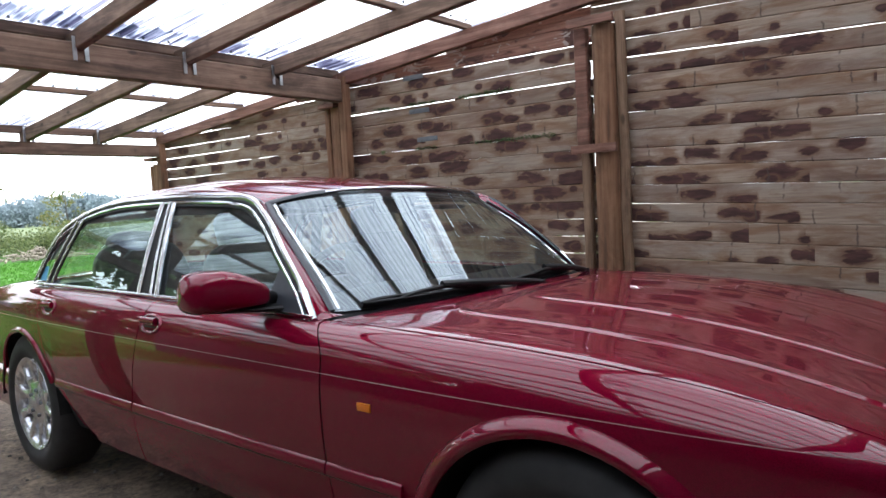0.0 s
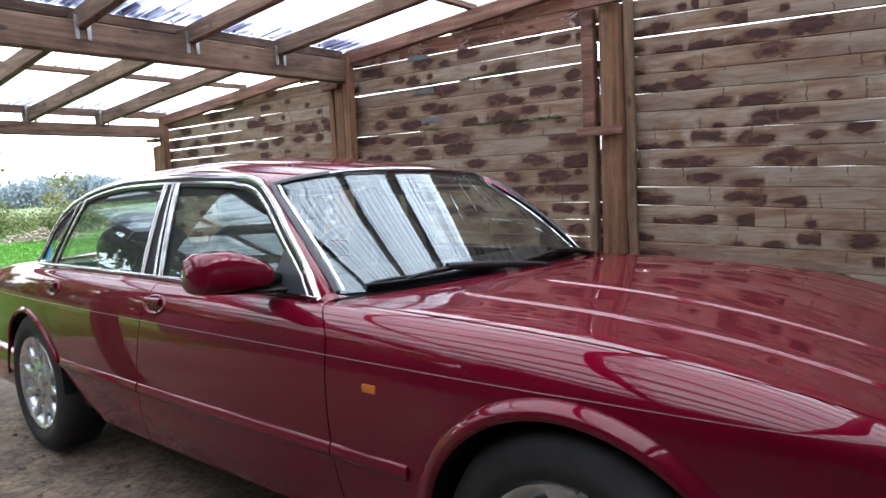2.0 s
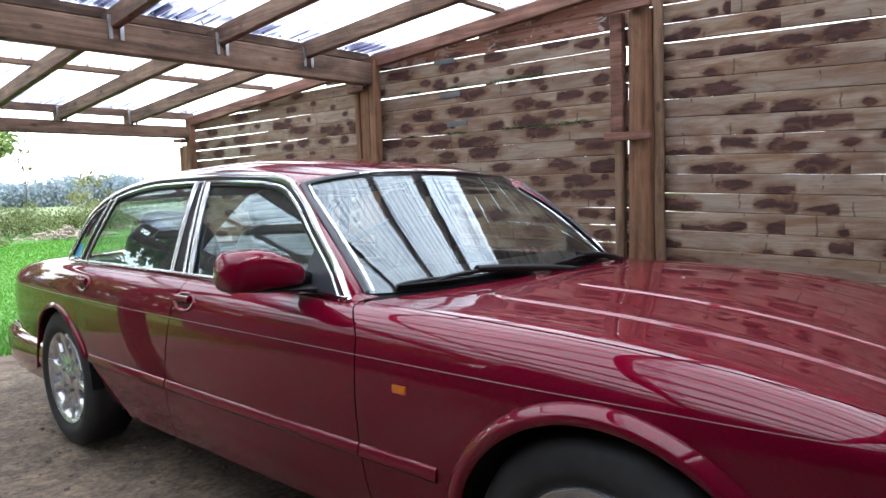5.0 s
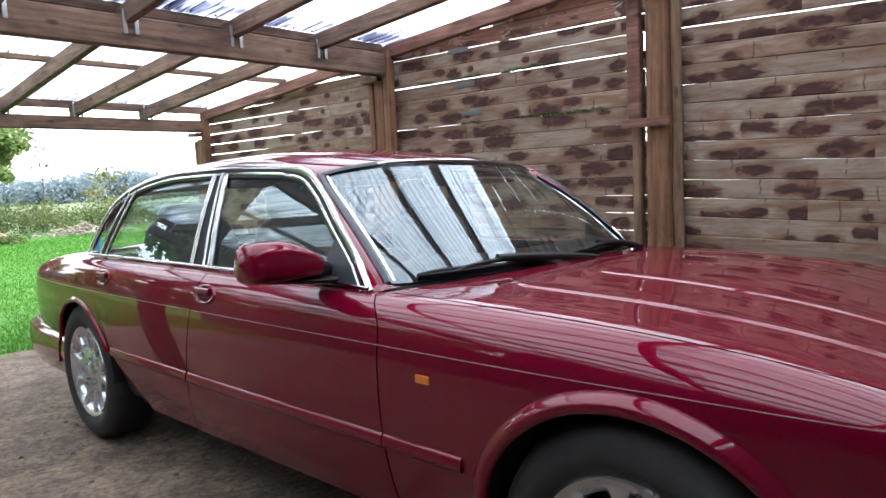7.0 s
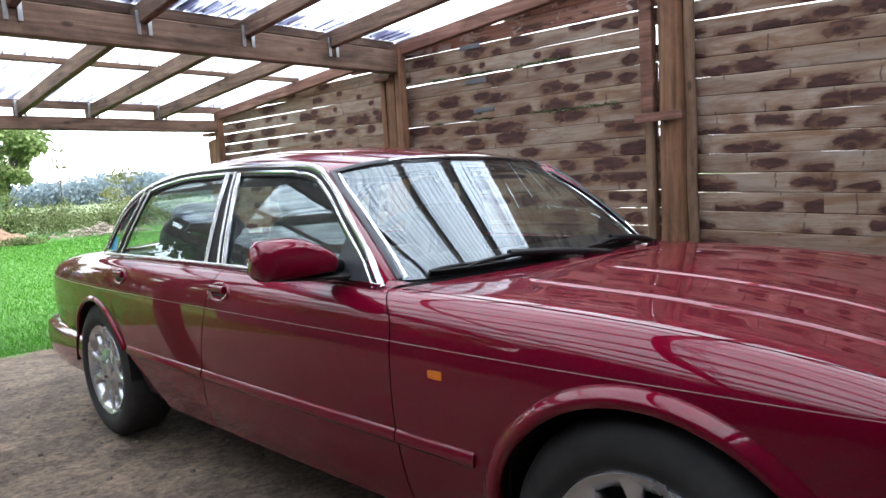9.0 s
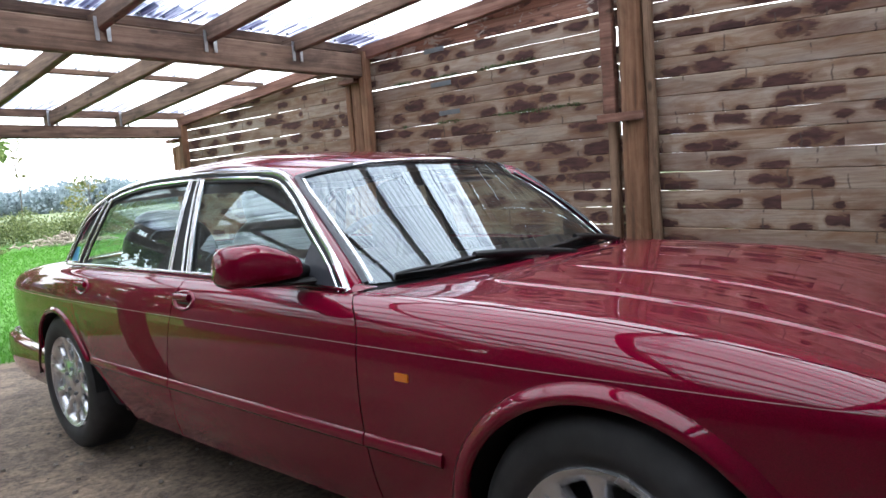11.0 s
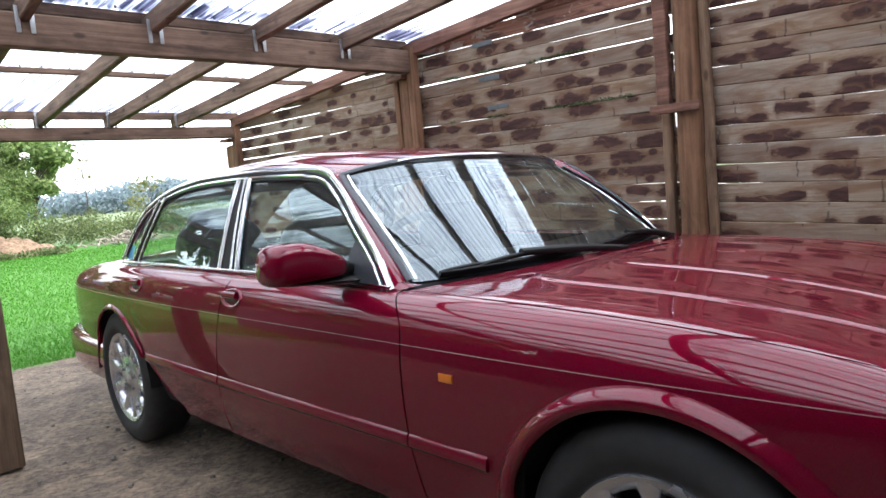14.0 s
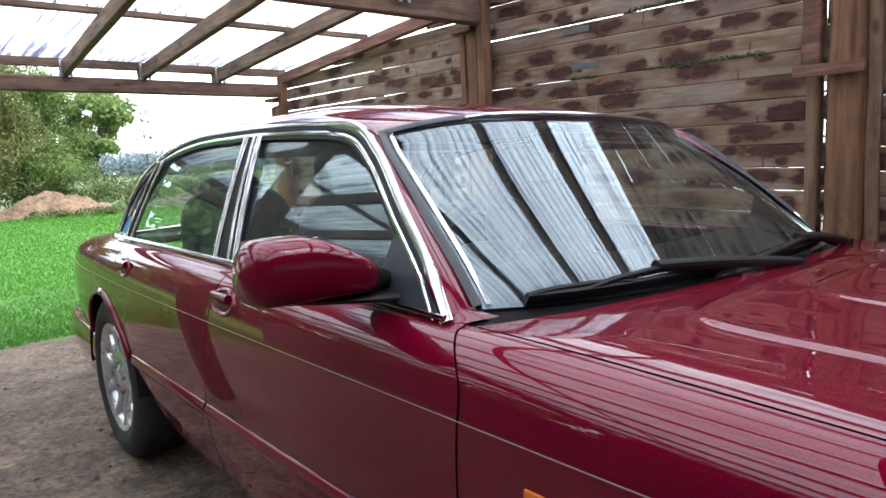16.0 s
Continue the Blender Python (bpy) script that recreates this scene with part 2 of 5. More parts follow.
def roof_sheet():
    """Clear corrugated plastic, milky, with dirt streaks down the slope and painted corrugation shading."""
    m, n, l, b = shader("corrugated_plastic")
    n.remove(b)
    out = n["Material Output"]
    tr, tl, gl = n.new("ShaderNodeBsdfTransparent"), n.new("ShaderNodeBsdfTranslucent"), n.new("ShaderNodeBsdfGlossy")
    v = coords(n, l, (1, 1, 1))
    sep = n.new("ShaderNodeSeparateXYZ")
    l.new(v, sep.inputs[0])
    s = noise_tex(n, l, coords(n, l, (44, 1.3, 1)), 1.0, 5, 0.6, 0.3)
    low_end = 0.0
    for edge, reach in ((3.34, 0.75), (5.92, 0.80), (4.58, 0.35), (2.10, 0.35)):
        near = n.new("ShaderNodeMapRange")
        near.inputs[1].default_value, near.inputs[2].default_value = edge - reach, edge
        near.inputs[3].default_value, near.inputs[4].default_value = 0.0, 1.0 if reach > 0.5 else 0.5
        l.new(sep.outputs[1], near.inputs[0])
        past = math_node(n, l, "LESS_THAN", sep.outputs[1], edge)
        low_end = math_node(n, l, "ADD", low_end, math_node(n, l, "MULTIPLY", near.outputs[0], past))
    blots = noise_tex(n, l, coords(n, l, (2.6, 1.6, 1)), 1.0, 3, 0.6)
    heavy = math_node(n, l, "MULTIPLY", low_end, ramp(n, l, blots, [(0.36, (0.25, 0.25, 0.25)), (0.56, (1, 1, 1))]))
    wash = math_node(n, l, "MULTIPLY_ADD", heavy, 0.17, s)
    dirt = ramp(n, l, wash, [(0.50, (0.93, 0.95, 0.98)), (0.59, (0.46, 0.48, 0.56)), (0.66, (0.22, 0.22, 0.30)), (0.80, (0.10, 0.10, 0.14))])
    # darker bands imitate the shading on the corrugation's steep flanks
    rib_shade = n.new("ShaderNodeTexWave")
    rib_shade.wave_type, rib_shade.bands_direction = "BANDS", "X"
    rib_shade.inputs["Scale"].default_value = 4.2
    rib_shade.inputs["Distortion"].default_value = 0.6
    rib_shade.inputs["Detail Scale"].default_value = 1.5
    l.new(coords(n, l, (1, 0.15, 1)), rib_shade.inputs["Vector"])
    # from here the dirt colour also carries that painted shading
    dirt = mixed(n, l, 0.75, dirt, ramp(n, l, rib_shade.outputs["Fac"], [(0.0, (0.50, 0.54, 0.60)), (0.45, (1, 1, 1))]), "MULTIPLY")
    l.new(dirt, tr.inputs[0])
    l.new(dirt, tl.inputs[0])
    m1, m2 = n.new("ShaderNodeMixShader"), n.new("ShaderNodeMixShader")
    m1.inputs[0].default_value = 0.55
    l.new(tr.outputs[0], m1.inputs[1])
    l.new(tl.outputs[0], m1.inputs[2])
    m2.inputs[0].default_value = 0.06
    gl.inputs["Roughness"].default_value = 0.15
    l.new(m1.outputs[0], m2.inputs[1])
    l.new(gl.outputs[0], m2.inputs[2])
    l.new(m2.outputs[0], out.inputs[0])
    return m


def ground_mat():
    """Packed earth with grit; turf and meadow beyond an uneven edge."""
    m, n, l, b = shader("earth_and_turf")
    v = coords(n, l, (1, 1, 1))
    big = noise_tex(n, l, v, 1.1, 5, 0.6, 0.3)
    fine = noise_tex(n, l, v, 34, 6, 0.7)
    earth = ramp(n, l, big, [(0.32, (0.088, 0.066, 0.050)), (0.50, (0.160, 0.124, 0.096)), (0.70, (0.235, 0.186, 0.145))])
    patch = noise_tex(n, l, v, 5.5, 6, 0.65, 0.6)
    earth = mixed(n, l, 0.6, earth, ramp(n, l, patch, [(0.36, (0.34, 0.33, 0.33)), (0.50, (0.95, 0.93, 0.90)), (0.66, (1.55, 1.50, 1.40))]), "MULTIPLY")
    earth = mixed(n, l, 0.85, earth, ramp(n, l, fine, [(0.32, (0.22, 0.20, 0.18)), (0.68, (1.6, 1.5, 1.38))]), "MULTIPLY")
    straw = noise_tex(n, l, coords(n, l, (60, 11, 20)), 1.0, 4, 0.6, 1.2)
    earth = mixed(n, l, ramp(n, l, straw, [(0.63, (0, 0, 0)), (0.70, (0.55, 0.55, 0.55))]), earth, (0.26, 0.20, 0.13))
    chips = n.new("ShaderNodeTexVoronoi")
    chips.inputs["Scale"].default_value = 26
    l.new(v, chips.inputs["Vector"])
    earth = mixed(n, l, ramp(n, l, chips.outputs["Distance"], [(0.10, (0.55, 0.55, 0.55)), (0.16, (0, 0, 0))]), earth, (0.17, 0.145, 0.115))
    turf = ramp(n, l, noise_tex(n, l, v, 3.2, 5), [(0.3, (0.036, 0.135, 0.009)), (0.7, (0.062, 0.200, 0.017))])
    meadow = ramp(n, l, noise_tex(n, l, v, 0.06, 4), [(0.35, (0.0783, 0.1224, 0.0416)), (0.7, (0.1469, 0.1812, 0.0832))])
    sep = n.new("ShaderNodeSeparateXYZ")
    l.new(v, sep.inputs[0])

    def beyond(limit, soft, wob, scale):
        a = n.new("ShaderNodeMath")
        a.operation = "MULTIPLY_ADD"
        a.inputs[1].default_value = wob
        l.new(noise_tex(n, l, v, scale, 4), a.inputs[0])
        l.new(sep.outputs[1], a.inputs[2])
        r = n.new("ShaderNodeMapRange")
        r.inputs[1].default_value, r.inputs[2].default_value = limit, limit + soft
        l.new(a.outputs[0], r.inputs[0])
        return r.outputs[0]

    # pale ground added outside the plank wall so its gaps shine whitish
    pale_outside = n.new("ShaderNodeMapRange")
    pale_outside.inputs[1].default_value, pale_outside.inputs[2].default_value = -0.7, -0.2
    l.new(math_node(n, l, "MULTIPLY_ADD", sep.outputs[1], -0.56, sep.outputs[0]), pale_outside.inputs[0])
    turf = mixed(n, l, pale_outside.outputs[0], turf, (0.34, 0.32, 0.29))
    col = mixed(n, l, beyond(5.62, 0.10, 0.50, 2.6), earth, turf)
    col = mixed(n, l, beyond(27.0, 4.0, 2.0, 0.4), col, meadow)
    l.new(col, b.inputs["Base Color"])
    b.inputs["Roughness"].default_value = 0.92
    relief(n, l, b, mixed(n, l, 0.5, fine, big), 0.9, 0.025)
    return m


def leaf_mat(name, dark, light):
    m, n, l, b = shader(name)
    g = n.new("ShaderNodeNewGeometry")
    col = ramp(n, l, g.outputs["Random Per Island"], [(0.0, dark), (1.0, light)])
    l.new(col, b.inputs["Base Color"])
    b.inputs["Roughness"].default_value = 0.6
    b.inputs["Transmission Weight"].default_value = 0.0
    tl, mx = n.new("ShaderNodeBsdfTranslucent"), n.new("ShaderNodeMixShader")
    l.new(col, tl.inputs[0])
    mx.inputs[0].default_value = 0.35
    out = n["Material Output"]
    l.new(b.outputs[0], mx.inputs[1])
    l.new(tl.outputs[0], mx.inputs[2])
    l.new(mx.outputs[0], out.inputs[0])
    return m


M_BOARD = board_wood()
M_BOARD_RED = peeling_red()
M_TIMBER_X = timber("brown_timber_across", (0.090, 0.052, 0.034), (0.172, 0.104, 0.069), (0.262, 0.170, 0.118), 0)
M_TIMBER_Y = timber("brown_timber_along", (0.090, 0.052, 0.034), (0.172, 0.104, 0.069), (0.262, 0.170, 0.118), 1)
M_WALL_BROWN = timber("dark_brown_boards", (0.034, 0.023, 0.029), (0.056, 0.038, 0.047), (0.085, 0.060, 0.072), 1)
M_POST = timber("stained_post", (0.128, 0.058, 0.030), (0.225, 0.112, 0.058), (0.305, 0.168, 0.098), 2)
M_POST_DULL = timber("weathered_post", (0.075, 0.045, 0.025), (0.125, 0.078, 0.046), (0.18, 0.12, 0.075), 2)
M_PACKER = timber("pale_packer", (0.13, 0.075, 0.042), (0.22, 0.135, 0.082), (0.31, 0.205, 0.135), 2)
M_LEDGER = timber("red_stained_rail", (0.125, 0.055, 0.036), (0.215, 0.100, 0.068), (0.330, 0.185, 0.135), 1)
M_SHEET = roof_sheet()
M_GROUND = ground_mat()
M_STEEL = plain("galvanised_steel", (0.45, 0.46, 0.47), 0.4, 0.9)
M_PLATE = plain("dull_zinc_plate", (0.16, 0.17, 0.18), 0.6, 0.3)
M_PAINT = car_paint()
M_CHROME = plain("chrome", (0.78, 0.79, 0.81), 0.13, 1.0, vary=0.03)
M_STRIPE = plain("pale_coachline", (0.34, 0.22, 0.21), 0.4)
M_SAIL = plain("grey_plastic", (0.045, 0.049, 0.058), 0.32)
M_BLACK = plain("black_trim", (0.006, 0.006, 0.0065), 0.5)
M_BLACK.node_tree.nodes["Principled BSDF"].inputs["Specular IOR Level"].default_value = 0.3
M_COWL = plain("dull_black_plastic", (0.007, 0.007, 0.008), 0.62)
M_COWL.node_tree.nodes["Principled BSDF"].inputs["Specular IOR Level"].default_value = 0.12
# underbody black, also painted shade for shut lines and between the spokes
M_SHADOW = plain("black_underbody_and_shade", (0.006, 0.006, 0.006), 0.9)
M_RUBBER = plain("tyre_rubber", (0.016, 0.0155, 0.016), 0.72, vary=0.4, scale=18)
M_ALLOY = plain("silver_alloy", (0.60, 0.61, 0.63), 0.26, 0.8, coat=0.5, vary=0.05)
M_AMBER = plain("amber_lens", (0.60, 0.15, 0.010), 0.15, coat=0.8)
M_SCREEN = glass_pane("windscreen_glass", (0.88, 0.93, 0.86), 0.98, (0.84, 0.95, 1.0), 2.35, 0.02)
M_TINT = glass_pane("green_tinted_glass", (0.80, 0.92, 0.86), 0.98, (0.80, 0.96, 0.97), 2.3, 0.05)
M_CLEAR = glass_pane("clear_side_glass", (0.84, 0.93, 0.88), 0.98, (0.9, 0.97, 0.97), 1.6, 0.03)
M_LEATHER = plain("grey_leather", (0.10, 0.098, 0.095), 0.5, vary=0.2)
M_DASH = plain("dark_dashboard", (0.03, 0.032, 0.033), 0.6)
M_BLUE = plain("pale_blue_sticker", (0.10, 0.38, 0.60), 0.4)
M_GRASS = leaf_mat("lawn_grass", (0.050, 0.180, 0.012), (0.074, 0.230, 0.020))
M_LEAF = leaf_mat("tree_leaves", (0.085, 0.160, 0.045), (0.30, 0.38, 0.14))
M_LEAF_PALE = leaf_mat("autumn_leaves", (0.07, 0.11, 0.03), (0.27, 0.25, 0.10))
M_HEDGE = leaf_mat("hedge_leaves", (0.050, 0.085, 0.026), (0.165, 0.195, 0.070))
M_BARK = plain("tree_bark", (0.085, 0.070, 0.055), 0.9, vary=0.4)
M_SOIL, s_n, s_l, s_b = shader("dug_soil")
s_v = coords(s_n, s_l, (1, 1, 1))
s_clod = noise_tex(s_n, s_l, s_v, 9, 6, 0.7, 0.5)
s_col = ramp(s_n, s_l, noise_tex(s_n, s_l, s_v, 2.2, 4), [(0.35, (0.16, 0.105, 0.070)), (0.65, (0.27, 0.185, 0.125))])
s_col = mixed(s_n, s_l, 0.8, s_col, ramp(s_n, s_l, s_clod, [(0.3, (0.35, 0.33, 0.30)), (0.7, (1.5, 1.45, 1.4))]), "MULTIPLY")
s_col = mixed(s_n, s_l, ramp(s_n, s_l, noise_tex(s_n, s_l, coords(s_n, s_l, (24, 7, 12)), 1.0, 4, 0.6, 1.0), [(0.60, (0, 0, 0)), (0.68, (0.6, 0.6, 0.6))]), s_col, (0.38, 0.32, 0.22))
s_l.new(s_col, s_b.inputs["Base Color"])
s_b.inputs["Roughness"].default_value = 0.95
relief(s_n, s_l, s_b, s_clod, 1.0, 0.06)
M_LOGS = plain("bleached_wood", (0.27, 0.235, 0.195), 0.9, vary=0.3, scale=4)
# leaf green paled towards blue: the distance haze sits in this colour
M_FAR = leaf_mat("haze_tinted_leaves", (0.220, 0.285, 0.320), (0.240, 0.305, 0.338))
M_DULL_CHROME = plain("dull_chrome", (0.30, 0.30, 0.31), 0.22, 1.0)
M_MOSS = leaf_mat("green_moss", (0.05, 0.10, 0.03), (0.16, 0.22, 0.09))


# ---- mesh helpers ----
def empty(name, m=None):
    ob = new(name)
    if m is not None:
        ob.matrix_basis = m
    return ob


def part(name, bm, material, parent=None, label="", smooth=True, sharp=35.0):
    me = bpy.data.meshes.new(name)
    bmesh.ops.recalc_face_normals(bm, faces=bm.faces)
    if smooth:
        for f in bm.faces:
            f.smooth = True
        lim = radians(sharp)
        for e in bm.edges:
            if len(e.link_faces) == 2 and e.calc_face_angle(0) > lim:
                e.smooth = False
    bm.to_mesh(me)
    bm.free()
    me.materials.append(material)
    ob = new(name, me)
    if parent is not None:
        ob.parent = parent
    if label:
        ob["label"] = label
    return ob


def box(bm, x0, x1, y0, y1, z0, z1, bevel=0.0):
    made = bmesh.ops.create_cube(bm, size=1.0)["verts"]
    for v in made:
        v.co = Vector((x0 + (v.co.x + 0.5) * (x1 - x0), y0 + (v.co.y + 0.5) * (y1 - y0), z0 + (v.co.z + 0.5) * (z1 - z0)))
    if bevel:
        es = {e for v in made for e in v.link_edges}
        bmesh.ops.bevel(bm, geom=list(es), offset=bevel, segments=2, profile=0.6, affect="EDGES")
    return bm


def beam_between(bm, a, b, width, height, bevel=0.004, cuts=10, wob=0.003, seed=0):
    """A sawn timber from a to b (centres of its ends), slightly uneven along its length."""
    a, b = Vector(a), Vector(b)
    along = (b - a).normalized()
    side = along.cross(Vector((0, 0, 1))).normalized() if abs(along.z) < 0.9 else Vector((0, 1, 0))
    up = side.cross(along).normalized()
    rings = []
    c = bevel * 1.6
    for i in range(cuts + 1):
        t = i / cuts
        p = a.lerp(b, t)
        p = p + side * wob * noise.noise((t * 5, seed, 0)) + up * wob * noise.noise((t * 5, seed, 7))
        w, h = width / 2, height / 2
        sect = [(-w, -h + c), (-w + c, -h), (w - c, -h), (w, -h + c), (w, h - c), (w - c, h), (-w + c, h), (-w, h - c)]
        rings.append([bm.verts.new(p + side * sx + up * sz) for sx, sz in sect])
    for r0, r1 in zip(rings, rings[1:]):
        for k in range(8):
            bm.faces.new((r0[k], r0[(k + 1) % 8], r1[(k + 1) % 8], r1[k]))
    bm.faces.new(rings[0])
    bm.faces.new(rings[-1][::-1])
    return bm


def grid(bm, rows):
    """A sheet of quads from equally long rows of points."""
    vs = [[bm.verts.new(p) for p in r] for r in rows]
    for r0, r1 in zip(vs, vs[1:]):
        for k in range(len(r0) - 1):
            bm.faces.new((r0[k], r0[k + 1], r1[k + 1], r1[k]))
    return bm


def catmull(points, n):
    """n + 1 points on a smooth curve through the given ones."""
    ps = [np.array(p, float) for p in points]
    ps = [2 * ps[0] - ps[1], *ps, 2 * ps[-1] - ps[-2]]
    out, segs = [], len(ps) - 3
    for i in range(n + 1):
        u = i / n * segs
        k = min(int(u), segs - 1)
        t = u - k
        p0, p1, p2, p3 = ps[k:k + 4]
        out.append(0.5 * (2 * p1 + (p2 - p0) * t + (2 * p0 - 5 * p1 + 4 * p2 - p3) * t * t + (3 * p1 - p0 - 3 * p2 + p3) * t ** 3))
    return out


def revolve(bm, profile, centre, axis="x", n=48):
    """Turns a profile of (along the axis, radius) round the axis."""
    c = Vector(centre)
    rings = []
    for i in range(n):
        a = 2 * math.pi * i / n
        if axis == "x":
            rings.append([bm.verts.new(c + Vector((h, r * math.cos(a), r * math.sin(a)))) for h, r in profile])
        else:
            rings.append([bm.verts.new(c + Vector((r * math.cos(a), r * math.sin(a), h))) for h, r in profile])
    for i in range(n):
        r0, r1 = rings[i], rings[(i + 1) % n]
        for k in range(len(profile) - 1):
            bm.faces.new((r0[k], r0[k + 1], r1[k + 1], r1[k]))
    return bm


def tube(bm, pts, radius, sides=8, taper=None):
    pts = [Vector(p) for p in pts]
    rings = []
    for i, p in enumerate(pts):
        d = (pts[min(i + 1, len(pts) - 1)] - pts[max(i - 1, 0)]).normalized()
        s = d.cross(Vector((0.31, 0.2, 0.93))).normalized()
        u = s.cross(d)
        r = radius if taper is None else radius + (taper - radius) * i / (len(pts) - 1)
        rings.append([bm.verts.new(p + (s * math.cos(a) + u * math.sin(a)) * r) for a in (2 * math.pi * k / sides for k in range(sides))])
    for r0, r1 in zip(rings, rings[1:]):
        for k in range(sides):
            bm.faces.new((r0[k], r0[(k + 1) % sides], r1[(k + 1) % sides], r1[k]))
    bm.faces.new(rings[0][::-1])
    bm.faces.new(rings[-1])
    return bm


def strip(bm, path, normals, width, thick):
    """A rounded moulding along a path: width across it, standing proud by thick along the normals."""
    rings = []
    for i, (p, nrm) in enumerate(zip(path, normals)):
        p, nrm = Vector(p), Vector(nrm).normalized()
        d = (Vector(path[min(i + 1, len(path) - 1)]) - Vector(path[max(i - 1, 0)])).normalized()
        s = d.cross(nrm).normalized()
        sect = [(-0.5, -0.35), (-0.5, 0.45), (-0.3, 0.9), (0, 1.0), (0.3, 0.9), (0.5, 0.45), (0.5, -0.35)]
        rings.append([bm.verts.new(p + s * width * a + nrm * thick * b) for a, b in sect])
    for r0, r1 in zip(rings, rings[1:]):
        for k in range(7):
            bm.faces.new((r0[k], r0[(k + 1) % 7], r1[(k + 1) % 7], r1[k]))
    bm.faces.new(rings[0][::-1])
    bm.faces.new(rings[-1])
    return bm


def thicken(ob, t):
    md = ob.modifiers.new("sheet_thickness", "SOLIDIFY")
    md.thickness, md.offset = t, -1.0
    es = ob.modifiers.new("crisp_edges", "EDGE_SPLIT")
    es.split_angle = radians(50)
    return ob


def facing(ob, way):
    """Turns a pane so that its outer face looks the given way."""
    if sum((p.normal.dot(Vector(way)) for p in ob.data.polygons), 0.0) < 0:
        ob.data.flip_normals()
    return ob


# ---- ground ----
bm = bmesh.new()
xs = [-900, -300, -80, -25, -12, -8, -6] + [-5 + 0.25 * i for i in range(33)] + [3.5, 5, 8, 14, 30, 90, 300, 900]
ys = [-900, -200, -50, -15, -8] + [-5 + 0.25 * i for i in range(53)] + [9, 11, 14, 18, 22, 27, 34, 50, 90, 200, 900]
grid(bm, [[(x, y, 0.018 * noise.noise((x * 0.9, y * 0.9, 2)) * (1 if abs(x) < 12 and -8 < y < 20 else 0) - 0.012) for x in xs] for y in ys])
tagged(part("ground", bm, M_GROUND, sharp=180), "packed brown earth floor running out to bright green lawn and meadow", "ground", kind="structure")

# ---- carport: cladding wall, posts, beams, rafters, clear roof ----
CARPORT = pose(0, 0, 0, 0, 0, 2.0)
WALL_X, POST_X = 1.72, 1.62


def roof_z(y):
    return 2.205 - 0.0835 * (y - 3.15)


def cladding(y0, y_end, top, count, pitch, tilt, gaps, red=0):
    """One bay of horizontal boards; gaps: board number -> (end it opens from, length, width)."""
    for k in range(count):
        z1 = top - pitch * k
        y1 = min(y_end, 3.15 + (2.205 - 0.03 - z1) / 0.0835)
        if y1 < y0 + 0.15:
            continue
        ys = y0 + random.uniform(-0.009, 0.008)
        bm = bmesh.new()
        n = 26
        end, reach, wide = gaps.get(k, (0, 0.3, 0.0))
        front = []
        ridge = random.uniform(0, 100)
        for i in range(n + 1):
            y = ys + (y1 - ys) * i / n
            far = (y - y0) if end < 0 else (y1 - y)
            g = wide * max(0.0, 1 - far / reach) ** 0.5 + 0.0012 * (1 + noise.noise((y * 9, ridge, 3)))
            lift = tilt * (y - (y0 + y_end) / 2)
            zt = z1 - g + 0.0022 * noise.noise((y * 4, ridge, 0)) + lift
            zb = z1 - pitch - 0.0012 + 0.0015 * noise.noise((y * 4, ridge, 9)) + lift
            xo = 0.004 * noise.noise((y * 1.3, ridge, 5))
            c = 0.005
            front.append([(xo + c, y, zb), (xo, y, zb + c), (xo - 0.001, y, (zb + zt) / 2), (xo, y, zt - c), (xo + c, y, zt), (xo + 0.013, y, zt), (xo + 0.013, y, zb), (xo + c, y, zb)])
        mid = Vector((WALL_X, (y0 + y1) / 2, z1 - pitch / 2))
        grid(bm, [[Vector(p) + Vector((WALL_X, 0, 0)) - mid for p in row] for row in front])
        bmesh.ops.holes_fill(bm, edges=bm.edges, sides=8)
        bmesh.ops.remove_doubles(bm, verts=bm.verts, dist=0.0004)
        ob = part("board", bm, M_BOARD_RED if k < red else M_BOARD, wall, smooth=False)
        ob.matrix_basis = Matrix.Translation(mid)


bm = bmesh.new()
for y in (-0.98, 2.2, 4.45):
    box(bm, WALL_X + 0.024, WALL_X + 0.064, y - 0.03, y + 0.03, 0.0, roof_z(y) - 0.2, 0.004)
wall = tagged(part("wall_east", bm, M_TIMBER_Y), "weathered horizontal plank wall with dark bark stains and daylight gaps", "wall", kind="structure")
wall.matrix_basis = CARPORT
random.seed(4)
cladding(-1.26, 1.202, 2.390, 24, 0.1025, 0.040,
         {2: (1, 0.8, 0.005), 3: (1, 0.9, 0.006), 4: (1, 0.75, 0.005), 5: (1, 2.2, 0.0075), 6: (1, 0.26, 0.007), 7: (1, 0.24, 0.006), 8: (1, 0.2, 0.007),
          9: (1, 0.15, 0.006), 10: (1, 0.1, 0.003), 11: (1, 0.2, 0.003), 13: (1, 0.55, 0.0055), 14: (1, 0.6, 0.0035), 16: (1, 1.2, 0.002)})
cladding(1.208, 3.22, 2.351, 23, 0.102, 0.008,
         {3: (-1, 2.2, 0.0075), 4: (-1, 0.9, 0.005), 5: (1, 2.6, 0.0085), 6: (-1, 0.2, 0.003), 8: (1, 1.0, 0.002), 13: (-1, 0.35, 0.004), 14: (-1, 0.3, 0.005), 15: (-1, 0.5, 0.006)}, 3)
cladding(3.23, 5.86, 2.12, 21, 0.100, 0.004,
         {1: (1, 2.3, 0.016), 2: (1, 1.2, 0.012), 3: (1, 1.9, 0.010), 4: (1, 1.3, 0.012), 5: (1, 1.8, 0.012), 6: (1, 1.0, 0.010), 7: (1, 1.2, 0.008)}, 1)

post_group = "posts of the carport"


